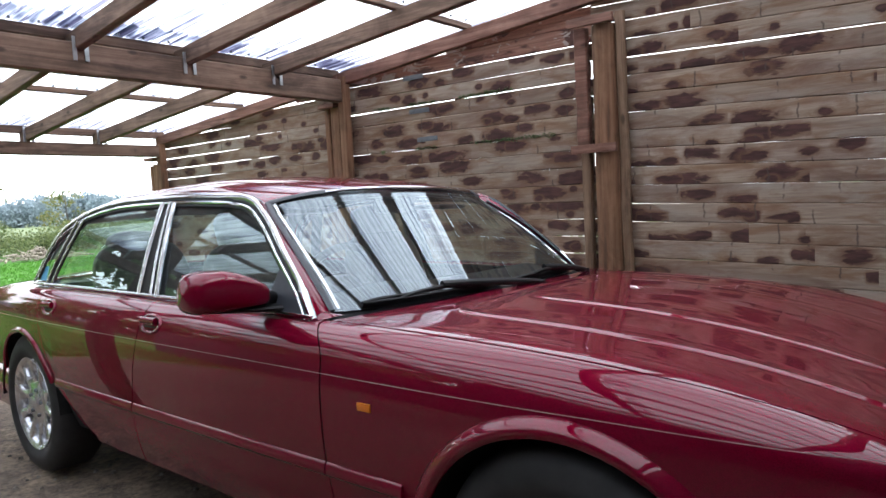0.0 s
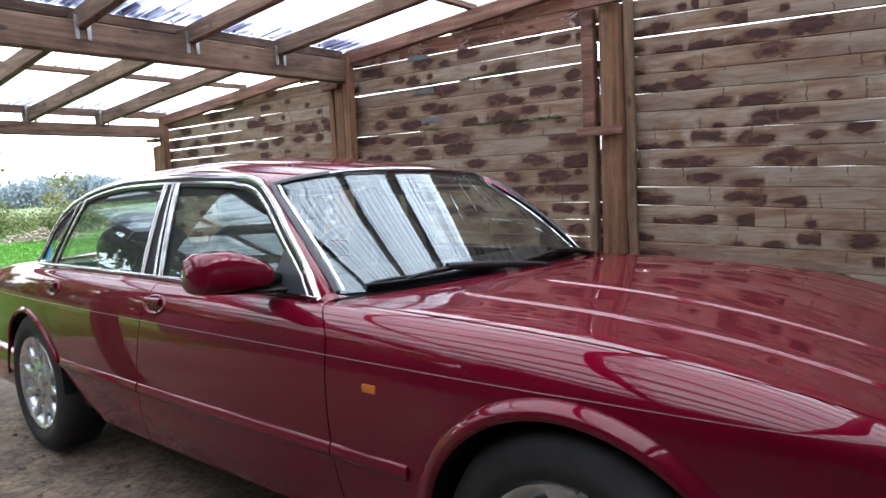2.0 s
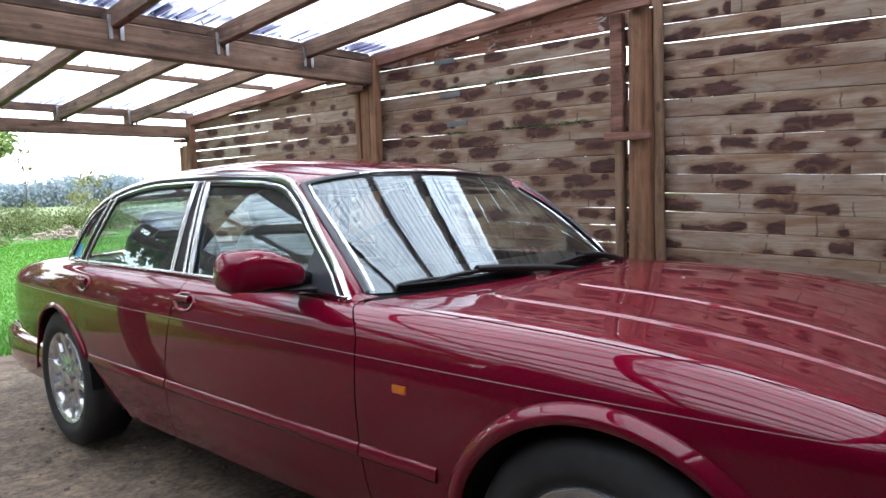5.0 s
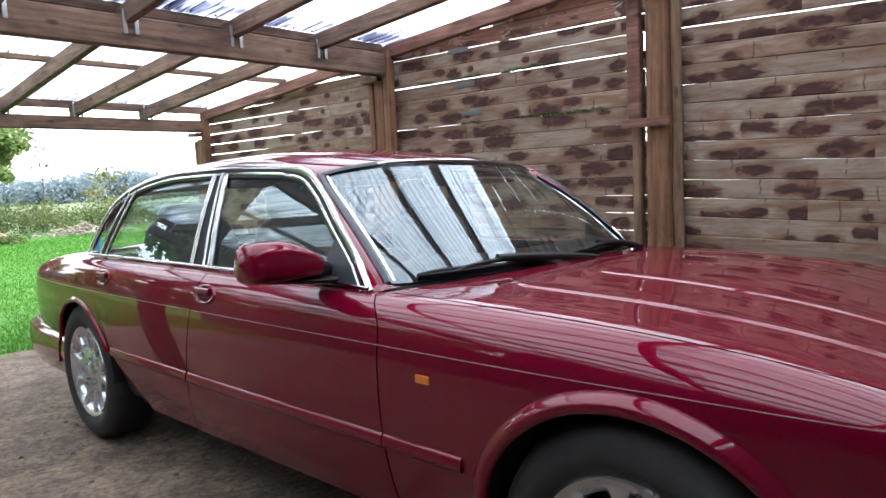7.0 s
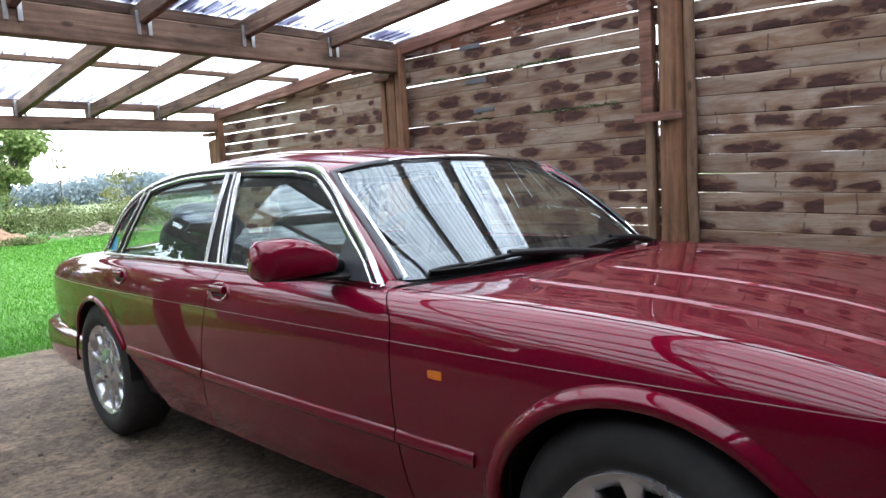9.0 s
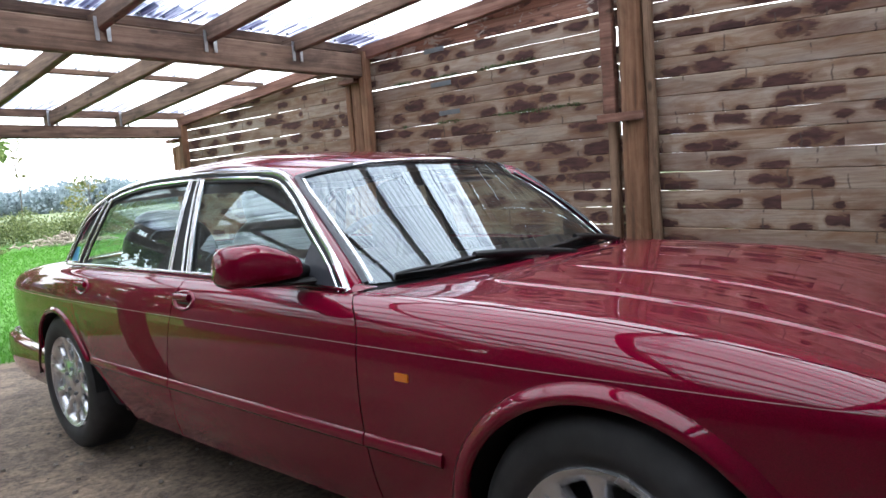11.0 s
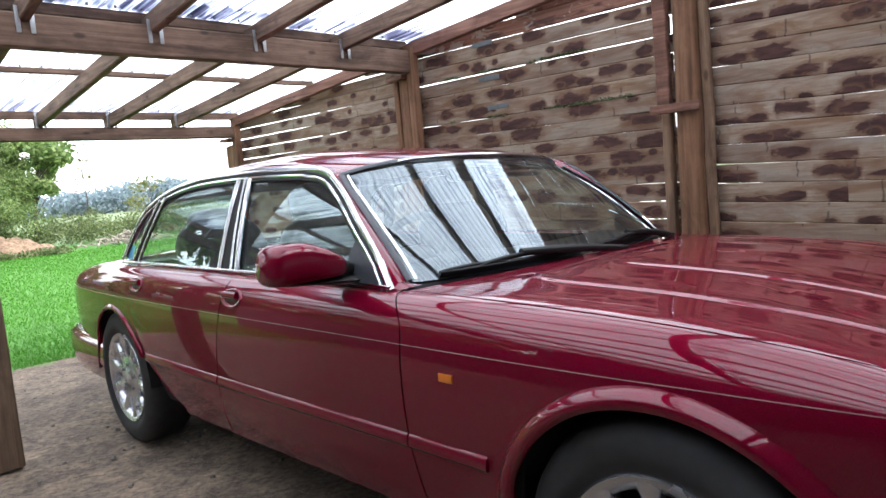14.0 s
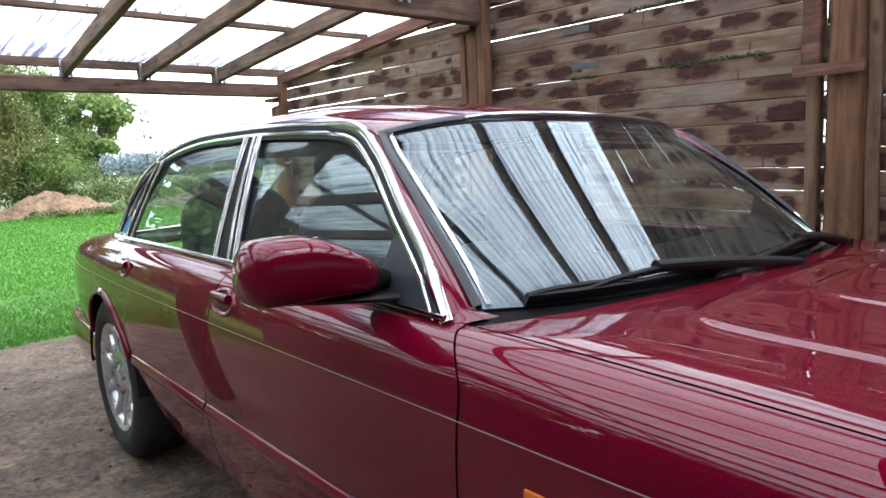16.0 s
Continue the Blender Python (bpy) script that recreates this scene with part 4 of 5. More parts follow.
# ---- glasshouse ----
OUTLINE = [(0.842, 0.854), (0.921, 0.944), (1.034, 1.04), (1.164, 1.15), (1.299, 1.213), (1.598, 1.235), (1.936, 1.24), (2.264, 1.231), (2.549, 1.184), (2.756, 1.088), (2.891, 0.89)]
INNER = [(0.737, 0.841, 0.867), (0.721, 0.918, 0.94), (0.698, 1.038, 1.039), (0.658, 1.181, 1.136), (0.607, 1.323, 1.211), (0.568, 1.637, 1.264), (0.563, 1.955, 1.274), (0.573, 2.312, 1.258), (0.597, 2.602, 1.203), (0.65, 2.853, 1.083), (0.689, 3.104, 0.914)]


def glass_x(z):
    t = (z - 0.880) / 0.3474
    return 0.797 - 0.1216 * t + 0.0193 * t * (1 - t)


outer3 = [(glass_x(z), y, z) for y, z in OUTLINE]
N_O = 60
outer = [Vector(p) for p in catmull(outer3, N_O)]
inner = [Vector(p) for p in catmull(INNER, N_O)]


def flip(v, mirror):
    return Vector((v.x * mirror, v.y, v.z))


def out_normal(i, mirror):
    a, b = outer[max(i - 1, 0)], outer[min(i + 1, N_O)]
    c = inner[i]
    nrm = (b - a).cross(c - outer[i]).normalized()
    if nrm.x < 0:
        nrm = -nrm
    nrm = (nrm * 0.45 + Vector((1.0, 0, 0.5))).normalized()
    return Vector((nrm.x * mirror, nrm.y, nrm.z))


for mirror in (-1, 1):
    bm = bmesh.new()
    rows = []
    for k in range(7):
        t = k / 6
        row = []
        for i in range(N_O + 1):
            p = outer[i].lerp(inner[i], t)
            bulge = 0.017 * math.sin(math.pi * min(1, t * 1.0)) * (1 - 0.3 * t)
            nn = out_normal(i, 1)
            row.append(flip(p + Vector((nn.x * 0.8, 0, 0.6)) * bulge, mirror))
        rows.append(row)
    grid(bm, rows)
    part("roof_side", bm, M_PAINT, car, sharp=80)
    bm = bmesh.new()
    grid(bm, [[flip(outer[i].lerp(inner[i], t) + Vector((-0.014, 0, -0.012)), mirror) for i in range(3, N_O - 2)] for t in (0.12, 0.5, 1.0)])
    part("roof_lining", bm, M_LEATHER, car, "grey cloth roof lining", sharp=80)
    # chrome surround: outer band, black gasket, inner band
    path = [flip(p, mirror) for p in outer]
    nr = [out_normal(i, mirror) for i in range(N_O + 1)]
    bm = bmesh.new()
    strip(bm, path, nr, 0.025, 0.008)
    part("window_surround", bm, M_CHROME, car, "bright chrome window surround")
    for inset, wdt, mat_, nm, tk in ((0.0145, 0.012, M_BLACK, "gasket", 0.005), (0.0255, 0.013, M_CHROME, "inner_chrome", 0.007), (0.036, 0.010, M_BLACK, "glass_seal", 0.004)):
        pp = []
        for i, p in enumerate(outer):
            a, b = outer[max(i - 1, 0)], outer[min(i + 1, N_O)]
            d = (b - a).normalized()
            inw = Vector((0, d.z, -d.y))
            q = p + inw * inset
            pp.append(flip(Vector((glass_x(q.z) + 0.001, q.y, q.z)), mirror))
        bm = bmesh.new()
        strip(bm, pp[1:-1], nr[1:-1], wdt, tk)
        part(nm, bm, mat_, car)
    # belt strip
    bm = bmesh.new()
    path = []
    for i in range(41):
        y = 0.841 + 2.036 * i / 40
        z = table(y, [(0.749, 0.859), (1.038, 0.866), (1.424, 0.874), (1.81, 0.878), (2.775, 0.884)])
        path.append((glass_x(z) * mirror + 0.004 * mirror, y, z))
    strip(bm, path, [(mirror, 0, 0.5)] * 41, 0.013, 0.009)
    part("belt_moulding", bm, M_CHROME, car, "chrome belt moulding")
    # door pillars: twin chrome posts with a dark line, and the quarter bar
    for ya, yb, zb, w in ((1.725, 1.754, 1.21, 0.03), (1.768, 1.783, 1.22, 0.014), (1.861, 1.839, 1.22, 0.032), (2.732, 2.565, 1.165, 0.022), (2.674, 2.51, 1.174, 0.022)):
        bm = bmesh.new()
        path = [((glass_x(0.883 + (zb - 0.883) * t) + 0.004) * mirror, ya + (yb - ya) * t + 0.006 * math.sin(t * 3.14), 0.883 + (zb - 0.883) * t) for t in (i / 12 for i in range(13))]
        strip(bm, path, [(mirror, 0, 0.4)] * 13, w, 0.007)
        part("window_pillar", bm, M_CHROME, car, "chrome pillar trim")
    for ya, yb, zb, w in ((1.795, 1.797, 1.223, 0.12), (2.703, 2.537, 1.172, 0.08)):
        bm = bmesh.new()
        path = [((glass_x(0.883 + (zb - 0.883) * t) + 0.001) * mirror, ya + (yb - ya) * t + 0.006 * math.sin(t * 3.14), 0.883 + (zb - 0.883) * t) for t in (i / 12 for i in range(13))]
        strip(bm, path, [(mirror, 0, 0.4)] * 13, w, 0.004)
        part("pillar_backing", bm, M_BLACK, car)
    # side panes
    for nm, ya, yb, lean_a, lean_b in (("front_pane", 0.845, 1.762, 0.0, 0.02), ("rear_pane", 1.82, 2.679, 0.0, -0.16), ("quarter_pane", 2.717, 2.882, -0.16, -0.03)):
        bm = bmesh.new()
        rows = []
        for j in range(13):
            row = []
            for i in range(25):
                u = i / 24
                y0 = ya + lean_a * j / 12
                y1 = yb + lean_b * j / 12
                y = y0 + (y1 - y0) * u
                top = table(y, [(a, b) for a, b in OUTLINE]) - 0.006
                z = 0.872 + (max(top, 0.876) - 0.872) * j / 12
                row.append(((glass_x(z) - 0.006) * mirror, y, z))
            rows.append(row)
        grid(bm, rows)
        pane = part(nm, bm, M_TINT if mirror < 0 else M_CLEAR, car, "green-tinted side glass", sharp=180)
        pane.visible_shadow = False
        facing(pane, (-1, 0, 0))
    # black mirror triangle
    bm = bmesh.new()
    vs = [bm.verts.new(((glass_x(z) + 0.007) * mirror, y, z)) for y, z in ((0.86, 0.864), (1.058, 0.871), (1.056, 0.914), (1.029, 0.991), (0.981, 0.969))]
    bm.faces.new(vs)
    thicken(part("mirror_sail", bm, M_SAIL, car, "dull grey mirror base plate", smooth=False), 0.004)

# painted foot of each front pillar
for mirror in (-1, 1):
    bm = bmesh.new()
    rows = []
    for j in range(7):
        t = j / 6
        row = []
        for i in range(9):
            u = i / 8
            yl = 0.806 - 0.028 * u
            bx, bz = body_point(yl, 3.22 - 0.40 * u)
            low = Vector((bx, yl, bz + 0.0015))
            high = outer[0].lerp(inner[0], u)
            p = low.lerp(high, t) + Vector((0.0, 0, 0.012 * math.sin(math.pi * u) * t))
            row.append(flip(p, mirror))
        rows.append(row)
    grid(bm, rows)
    part("pillar_foot", bm, M_PAINT, car, sharp=80)

# roof skin
bm = bmesh.new()
lo, hi = 22, 50
rows = []
for i in range(lo, hi + 1):
    p = inner[i]
    rows.append([(p.x * f, p.y - (0.120 * bow(f) if i < 30 else 0.0) * (30 - i) / 8 + (0.05 * (1 - f * f) * (i - 42) / 8 if i > 42 else 0), p.z + 0.050 * bow(f)) for f in (math.sin(math.pi / 2 * (-1 + k / 16)) for k in range(33))])
grid(bm, rows)
part("roof", bm, M_PAINT, car, sharp=80)


def screen_edge(t, f):
    """Windscreen: t 0 base to 1 top, f -1..1 across."""
    i = t * 22
    k = min(int(i), 21)
    p = inner[k].lerp(inner[k + 1], i - k).lerp(inner[0].lerp(inner[22], t), 0.85 * (1 - abs(f) ** 6))
    return Vector((p.x * f, p.y - (0.185 - 0.065 * t) * bow(f), p.z + (0.008 + 0.042 * t) * bow(f)))


bm = bmesh.new()
grid(bm, [[screen_edge(j / 24, math.sin(math.pi / 2 * (-1 + i / 32))) for i in range(65)] for j in range(25)])
ws = part("windscreen", bm, M_SCREEN, car, "curved windscreen reflecting the clear roof", sharp=180)
ws.visible_shadow = False
facing(ws, (0, -0.6, 0.8))
bm = bmesh.new()
path = [screen_edge(t, -1) for t in (i / 20 for i in range(21))] + [screen_edge(1, math.sin(math.pi / 2 * (-1 + i / 16))) for i in range(1, 32)] + [screen_edge(1 - t, 1) for t in (i / 20 for i in range(21))]
path = [Vector(p) + Vector((0, -0.004, 0.006)) for p in path]
strip(bm, path, [Vector((p.x * 0.5, -0.55, 0.8)) for p in path], 0.018, 0.003)
part("screen_seal", bm, M_SAIL, car, "grey rubber windscreen seal")
bm = bmesh.new()
pb = []
for p in path:
    pb.append(Vector((p.x * 0.968, p.y - 0.004, p.z - 0.002)))
strip(bm, pb, [Vector((p.x * 0.5, -0.55, 0.8)) for p in path], 0.014, 0.006)
part("screen_surround", bm, M_CHROME, car, "chrome windscreen surround")
# dark strip added on the far side only, hiding the red pillar
bm = bmesh.new()
trim = [Vector(screen_edge(t, 1)) + Vector((0.030, -0.004, 0.010)) for t in (i / 20 for i in range(20))]
strip(bm, trim, [Vector((0.35, -0.6, 0.75)) for _ in trim], 0.060, 0.004)
part("pillar_trim", bm, M_SAIL, car, "dark grey strip added to hide the far pillar")
# rear screen
bm = bmesh.new()
rows = []
for j in range(13):
    i = 50 + j / 12 * 10
    k = min(int(i), 59)
    p = inner[k].lerp(inner[k + 1], i - k)
    rows.append([(p.x * f, p.y + 0.06 * (1 - f * f), p.z + 0.03 * (1 - f * f)) for f in (-1 + k2 / 10 for k2 in range(21))])
grid(bm, rows)
rs = part("rear_screen", bm, M_CLEAR, car, sharp=180)
rs.visible_shadow = False
facing(rs, (0, -0.8, -0.6))

# wipers: blade lying along the foot of the screen, bowed bridges, arm and spindle boss
for x0, x1, xp in ((-0.665, -0.10, 0.06), (-0.02, 0.48, 0.56)):

    def wp(x, t, lift, fore=0.0):
        p = screen_edge(t, max(-1, min(1, x / 0.735)))
        return Vector((x, p.y - fore, p.z + lift))

    bm = bmesh.new()
    arm = [wp(x0 + 0.48 * (x1 - x0) + (xp - x0 - 0.48 * (x1 - x0)) * i / 12, 0.030 - 0.040 * i / 12, 0.030 - 0.024 * (i / 12) ** 2, 0.05 * i / 12) for i in range(13)]
    strip(bm, arm, [(0, -0.5, 0.85)] * 13, 0.024, 0.013)
    tube(bm, [arm[-1] + Vector((0, 0, 0.008)), arm[-1] + Vector((0.0, -0.004, -0.045))], 0.019, 14, 0.024)
    wiper = part("wiper_arm", bm, M_BLACK, car, "black windscreen wiper arm")
    bm = bmesh.new()
    blade = [wp(x0 + (x1 - x0) * i / 16, 0.012 + 0.018 * i / 16, 0.007) for i in range(17)]
    strip(bm, blade, [(0, -0.55, 0.83)] * 17, 0.015, 0.014)
    part("wiper_blade", bm, M_BLACK, wiper)
    for a, b, up in ((0, 6, 0.016), (10, 16, 0.016), (3, 13, 0.026)):
        bm = bmesh.new()
        span = [blade[a] + (blade[b] - blade[a]) * (q / 8) + Vector((0, -0.5, 0.85)) * (0.006 + (up - 0.006) * math.sin(math.pi * q / 8) ** 0.6) for q in range(9)]
        strip(bm, span, [(0, -0.55, 0.83)] * 9, 0.013, 0.008)
        part("bridge", bm, M_BLACK, wiper)

# door handles: round cup, flap
for mirror in (-1, 1):
    for (cy_, cz_), door in zip(((1.640, 0.795), (2.535, 0.800)), doors[mirror]):
        x = side_x(cy_, cz_)
        bm = bmesh.new()
        n = 28
        rows = []
        for rr, dx in ((0.076, 0.0), (0.070, 0.005), (0.062, 0.0055), (0.055, 0.0015), (0.045, -0.002)):
            rows.append([((side_x(cy_ + rr * math.cos(a), cz_ + 0.46 * rr * math.sin(a)) + dx) * mirror, cy_ + rr * math.cos(a), cz_ + 0.46 * rr * math.sin(a)) for a in (2 * math.pi * k / n for k in range(n + 1))])
        grid(bm, rows)
        part("handle_cup", bm, M_PAINT, door, sharp=80)
        bm = bmesh.new()
        path = [((x + 0.003) * mirror, cy_ - 0.048 + 0.096 * i / 8, cz_ + 0.012) for i in range(9)]
        strip(bm, path, [(mirror, 0, 0.3)] * 9, 0.024, 0.012)
        part("handle", bm, M_PAINT, door, "flush maroon pull handle", sharp=80)
        # raised black strip painted as the shade inside the cup
        bm = bmesh.new()
        path = [((x + 0.0005) * mirror, cy_ - 0.036 + 0.072 * i / 8, cz_ - 0.013) for i in range(9)]
        strip(bm, path, [(mirror, 0, 0.0)] * 9, 0.014, 0.003)
        part("handle_recess", bm, M_BLACK, door)
    # side repeater
    bm = bmesh.new()
    xr = side_x(0.565, 0.672)
    xa, xb = sorted(((xr - 0.012) * mirror, (xr + 0.004) * mirror))
    box(bm, xa, xb, 0.546, 0.593, 0.659, 0.680, 0.003)
    part("side_indicator", bm, M_AMBER, car, "amber side indicator lens")

# door mirror
for mirror in (-1,):
    bm = bmesh.new()
    rows = []
    for j in range(33):
        u = j / 32
        cx = 0.832 + 0.238 * u
        tall = 0.026 + 0.032 * (1 - (1 - min(1.0, u / 0.62)) ** 1.5)
        deep = 0.034 + 0.030 * (1 - (1 - min(1.0, u / 0.6)) ** 2)
        end = max(0.0, 1 - (max(0.0, u - 0.80) / 0.20) ** 2.8) ** 0.44
        start = 1 - 0.35 * max(0.0, 1 - u / 0.10) ** 2
        hz, hy = tall * max(0.05, end) * start, deep * max(0.05, end) * start
        mid_z = 0.886 + tall + 0.008 * (1 - u)
        row = []
        for k in range(41):
            q = 2 * math.pi * k / 40
            ca, sa = math.cos(q), math.sin(q)
            yy = math.copysign(abs(ca) ** 0.68, ca) * hy
            zz = math.copysign(abs(sa) ** 0.60, sa) * hz
            row.append((cx * mirror + 0.12 * zz, 1.020 + 0.055 * u + yy, mid_z + zz))
        rows.append(row)
    grid(bm, rows)
    bmesh.ops.holes_fill(bm, edges=bm.edges, sides=50)
    bmesh.ops.remove_doubles(bm, verts=bm.verts, dist=0.0005)
    mir = part("door_mirror", bm, M_PAINT, car, "rounded maroon door mirror housing", sharp=70)
    bm = bmesh.new()
    tube(bm, [(0.735 * mirror, 1.045, 0.893), (0.770 * mirror, 1.040, 0.900), (0.815 * mirror, 1.030, 0.912), (0.848 * mirror, 1.022, 0.916)], 0.012, 14, 0.027)
    part("mirror_stalk", bm, M_BLACK, mir, "black mirror stalk")
    bm = bmesh.new()
    foot = []
    for j in range(15):
        u = j / 14
        foot.append([((0.790 + 0.215 * u) * mirror, 1.022 + 0.050 * u + (0.050 - 0.012 * u) * math.cos(q) * (1 - u ** 6), 0.880 + 0.010 * u + (0.013 - 0.006 * u) * math.sin(q)) for q in (2 * math.pi * k / 20 for k in range(21))])
    grid(bm, foot)
    bmesh.ops.holes_fill(bm, edges=bm.edges, sides=24)
    part("mirror_foot", bm, M_BLACK, mir, "black underside of the mirror")
    bm = bmesh.new()
    box(bm, 0.900 * mirror, 1.035 * mirror, 1.105, 1.122, 0.912, 0.992, 0.004)
    part("mirror_glass", bm, M_CHROME, mir, "mirror glass")

# wheels
for wy in (0.048, 2.87):
    for mirror in (-1, 1):
        wheel = empty("wheel", pose(0, wy, 0.325))
        wheel.parent = car
        bm = bmesh.new()
        o = 0.868
        prof = [(o - 0.20, 0.205), (o - 0.215, 0.26), (o - 0.205, 0.31), (o - 0.18, 0.328), (o - 0.10, 0.331), (o - 0.045, 0.328), (o - 0.018, 0.318), (o - 0.004, 0.296), (o + 0.004, 0.268), (o + 0.002, 0.245), (o - 0.008, 0.228), (o - 0.016, 0.214), (o - 0.016, 0.205)]
        revolve(bm, [(h * mirror, r) for h, r in prof], (0, 0, 0), "x", 64)
        part("tyre", bm, M_RUBBER, wheel, "worn black rubber tyre", sharp=50)
        bm = bmesh.new()
        revolve(bm, [(h * mirror, r) for h, r in ((o - 0.19, 0.20), (o - 0.06, 0.180), (o - 0.026, 0.184), (o - 0.012, 0.204), (o - 0.006, 0.216), (o - 0.014, 0.219), (o - 0.022, 0.214))], (0, 0, 0), "x", 64)
        part("rim", bm, M_ALLOY, wheel, "silver alloy rim", sharp=50)
        # near-black backing disc, painted as the shade between the spokes
        bm = bmesh.new()
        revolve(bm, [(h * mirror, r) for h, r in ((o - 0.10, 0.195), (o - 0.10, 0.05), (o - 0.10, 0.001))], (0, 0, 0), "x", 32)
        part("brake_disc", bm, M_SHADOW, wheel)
        bm = bmesh.new()
        revolve(bm, [(h * mirror, r) for h, r in ((o - 0.06, 0.108), (o - 0.030, 0.104), (o - 0.022, 0.090), (o - 0.026, 0.050), (o - 0.018, 0.040), (o - 0.014, 0.030), (o - 0.013, 0.001))], (0, 0, 0), "x", 32)
        part("hub", bm, M_ALLOY, wheel, sharp=50)
        for k in range(5):
            a = 2 * math.pi * k / 5 + 0.5
            bm = bmesh.new()
            revolve(bm, [(h * mirror, r) for h, r in ((o - 0.030, 0.009), (o - 0.016, 0.008), (o - 0.014, 0.005), (o - 0.014, 0.001))], (0, 0.062 * math.cos(a), 0.062 * math.sin(a)), "x", 10)
            part("wheel_nut", bm, M_PLATE, wheel)
        for k in range(10):
            a = 2 * math.pi * k / 10 + 0.2
            bm = bmesh.new()
            rows = []
            for j in range(9):
                r = 0.08 + 0.124 * j / 8
                half = 0.0155 + 0.024 * abs(j / 8 - 0.55) ** 1.5 * 2.4
                h = o - 0.028 + 0.014 * j / 8
                rows.append([((h - dz) * mirror, r * math.cos(a) - t * math.sin(a), r * math.sin(a) + t * math.cos(a)) for t, dz in ((-half, 0.035), (-half, 0.006), (-half * 0.6, 0), (half * 0.6, 0), (half, 0.006), (half, 0.035))])
            grid(bm, rows)
            part("spoke", bm, M_ALLOY, wheel, sharp=50)

# cabin: seats, wheel, dash
def soft_block(bm, c, half, power=0.55, n=14):
    rows = []
    for j in range(n + 1):
        v = -math.pi / 2 + math.pi * j / n
        row = []
        for i in range(2 * n + 1):
            u = math.pi * i / n
            s = lambda q: math.copysign(abs(q) ** power, q)
            row.append((c[0] + half[0] * s(math.cos(v)) * s(math.cos(u)), c[1] + half[1] * s(math.cos(v)) * s(math.sin(u)), c[2] + half[2] * s(math.sin(v))))
        rows.append(row)
    grid(bm, rows)
    bmesh.ops.remove_doubles(bm, verts=bm.verts, dist=0.0004)
    return bm


for x in (-0.38, 0.38):
    for y, rear in ((1.54, False), (2.505, True)):
        seat = empty("seat")
        seat.parent = car
        bm = bmesh.new()
        soft_block(bm, (x, y - 0.2, 0.50), (0.25, 0.27, 0.10))
        part("cushion", bm, M_LEATHER, seat)
        bm = bmesh.new()
        soft_block(bm, (0, 0, 0), (0.245, 0.075, 0.31))
        bk = part("backrest", bm, M_LEATHER, seat)
        bk.matrix_basis = pose(x, y + 0.10, 0.76, -17)
        bm = bmesh.new()
        soft_block(bm, (0, 0, 0), (0.14, 0.05, 0.085))
        hr = part("headrest", bm, M_LEATHER, seat)
        hr.matrix_basis = pose(x, y + 0.20, 1.10 if not rear else 1.02, -12)
bm = bmesh.new()
rows = []
for j, (y, z) in enumerate(((0.874, 0.852), (0.942, 0.876), (1.038, 0.891), (1.106, 0.876), (1.125, 0.712), (1.087, 0.519))):
    rows.append([((0.64 + 0.04 * min(1, j)) * f, y - 0.05 * (1 - f * f), z + 0.02 * math.exp(-((f + 0.5) * 4) ** 2)) for f in (-1 + i / 10 for i in range(21))])
grid(bm, rows)
part("dashboard", bm, M_DASH, car, "dark dashboard top")
sw = empty("steering_wheel", pose(-0.38, 1.231, 0.872, -62))
sw.parent = car
bm = bmesh.new()
tube(bm, [(0.185 * math.cos(a), 0.185 * math.sin(a), 0) for a in (2 * math.pi * i / 40 for i in range(41))], 0.014, 8)
part("wheel_rim", bm, M_LEATHER, sw)
bm = bmesh.new()
soft_block(bm, (0, 0, -0.02), (0.10, 0.07, 0.03))
box(bm, -0.18, 0.18, -0.02, 0.02, -0.015, -0.005, 0.003)
part("wheel_boss", bm, M_LEATHER, sw)
bm = bmesh.new()
box(bm, -0.70, 0.70, 2.86, 3.15, 0.84, 0.87, 0.01)
part("parcel_shelf", bm, M_DASH, car)
bm = bmesh.new()
grid(bm, [[(inner[i].x * f * 1.02, inner[i].y, inner[i].z - 0.022 + 0.030 * (1 - f * f)) for f in (-1 + q / 6 for q in range(13))] for i in range(24, 51)])
part("headlining", bm, M_LEATHER, car)
for x in (-0.42, 0.42):
    bm = bmesh.new()
    soft_block(bm, (x, 1.347, 1.165), (0.17, 0.06, 0.012))
    part("sun_visor", bm, M_LEATHER, car)
bm = bmesh.new()
soft_block(bm, (0, 1.26, 1.174), (0.11, 0.02, 0.03))
part("rear_view_mirror", bm, M_BLACK, car)
bm = bmesh.new()
grid(bm, [[(-glass_x(z) + 0.0035, y, z) for y in (2.771, 2.804, 2.838)] for z in (0.898, 0.928, 0.962)])
part("window_sticker", bm, M_BLUE, car, "small pale blue sticker")

# parked on uneven ground: the far flank stands a little lower and further back
SKEW, LEAN = 0.05, 0.020
for ob in list(car.children_recursive):
    if ob.type == "MESH" and ob.parent.name.split(".")[0] != "wheel":
        m = ob.parent.matrix_basis @ ob.matrix_basis if ob.parent is not car else ob.matrix_basis.copy()
        slant = Matrix(((1, 0, 0, 0), (SKEW, 1, 0, SKEW * 0.89), (-LEAN, 0, 1, -LEAN * 0.89), (0, 0, 0, 1)))
        ob.data.transform(m.inverted() @ slant @ m)

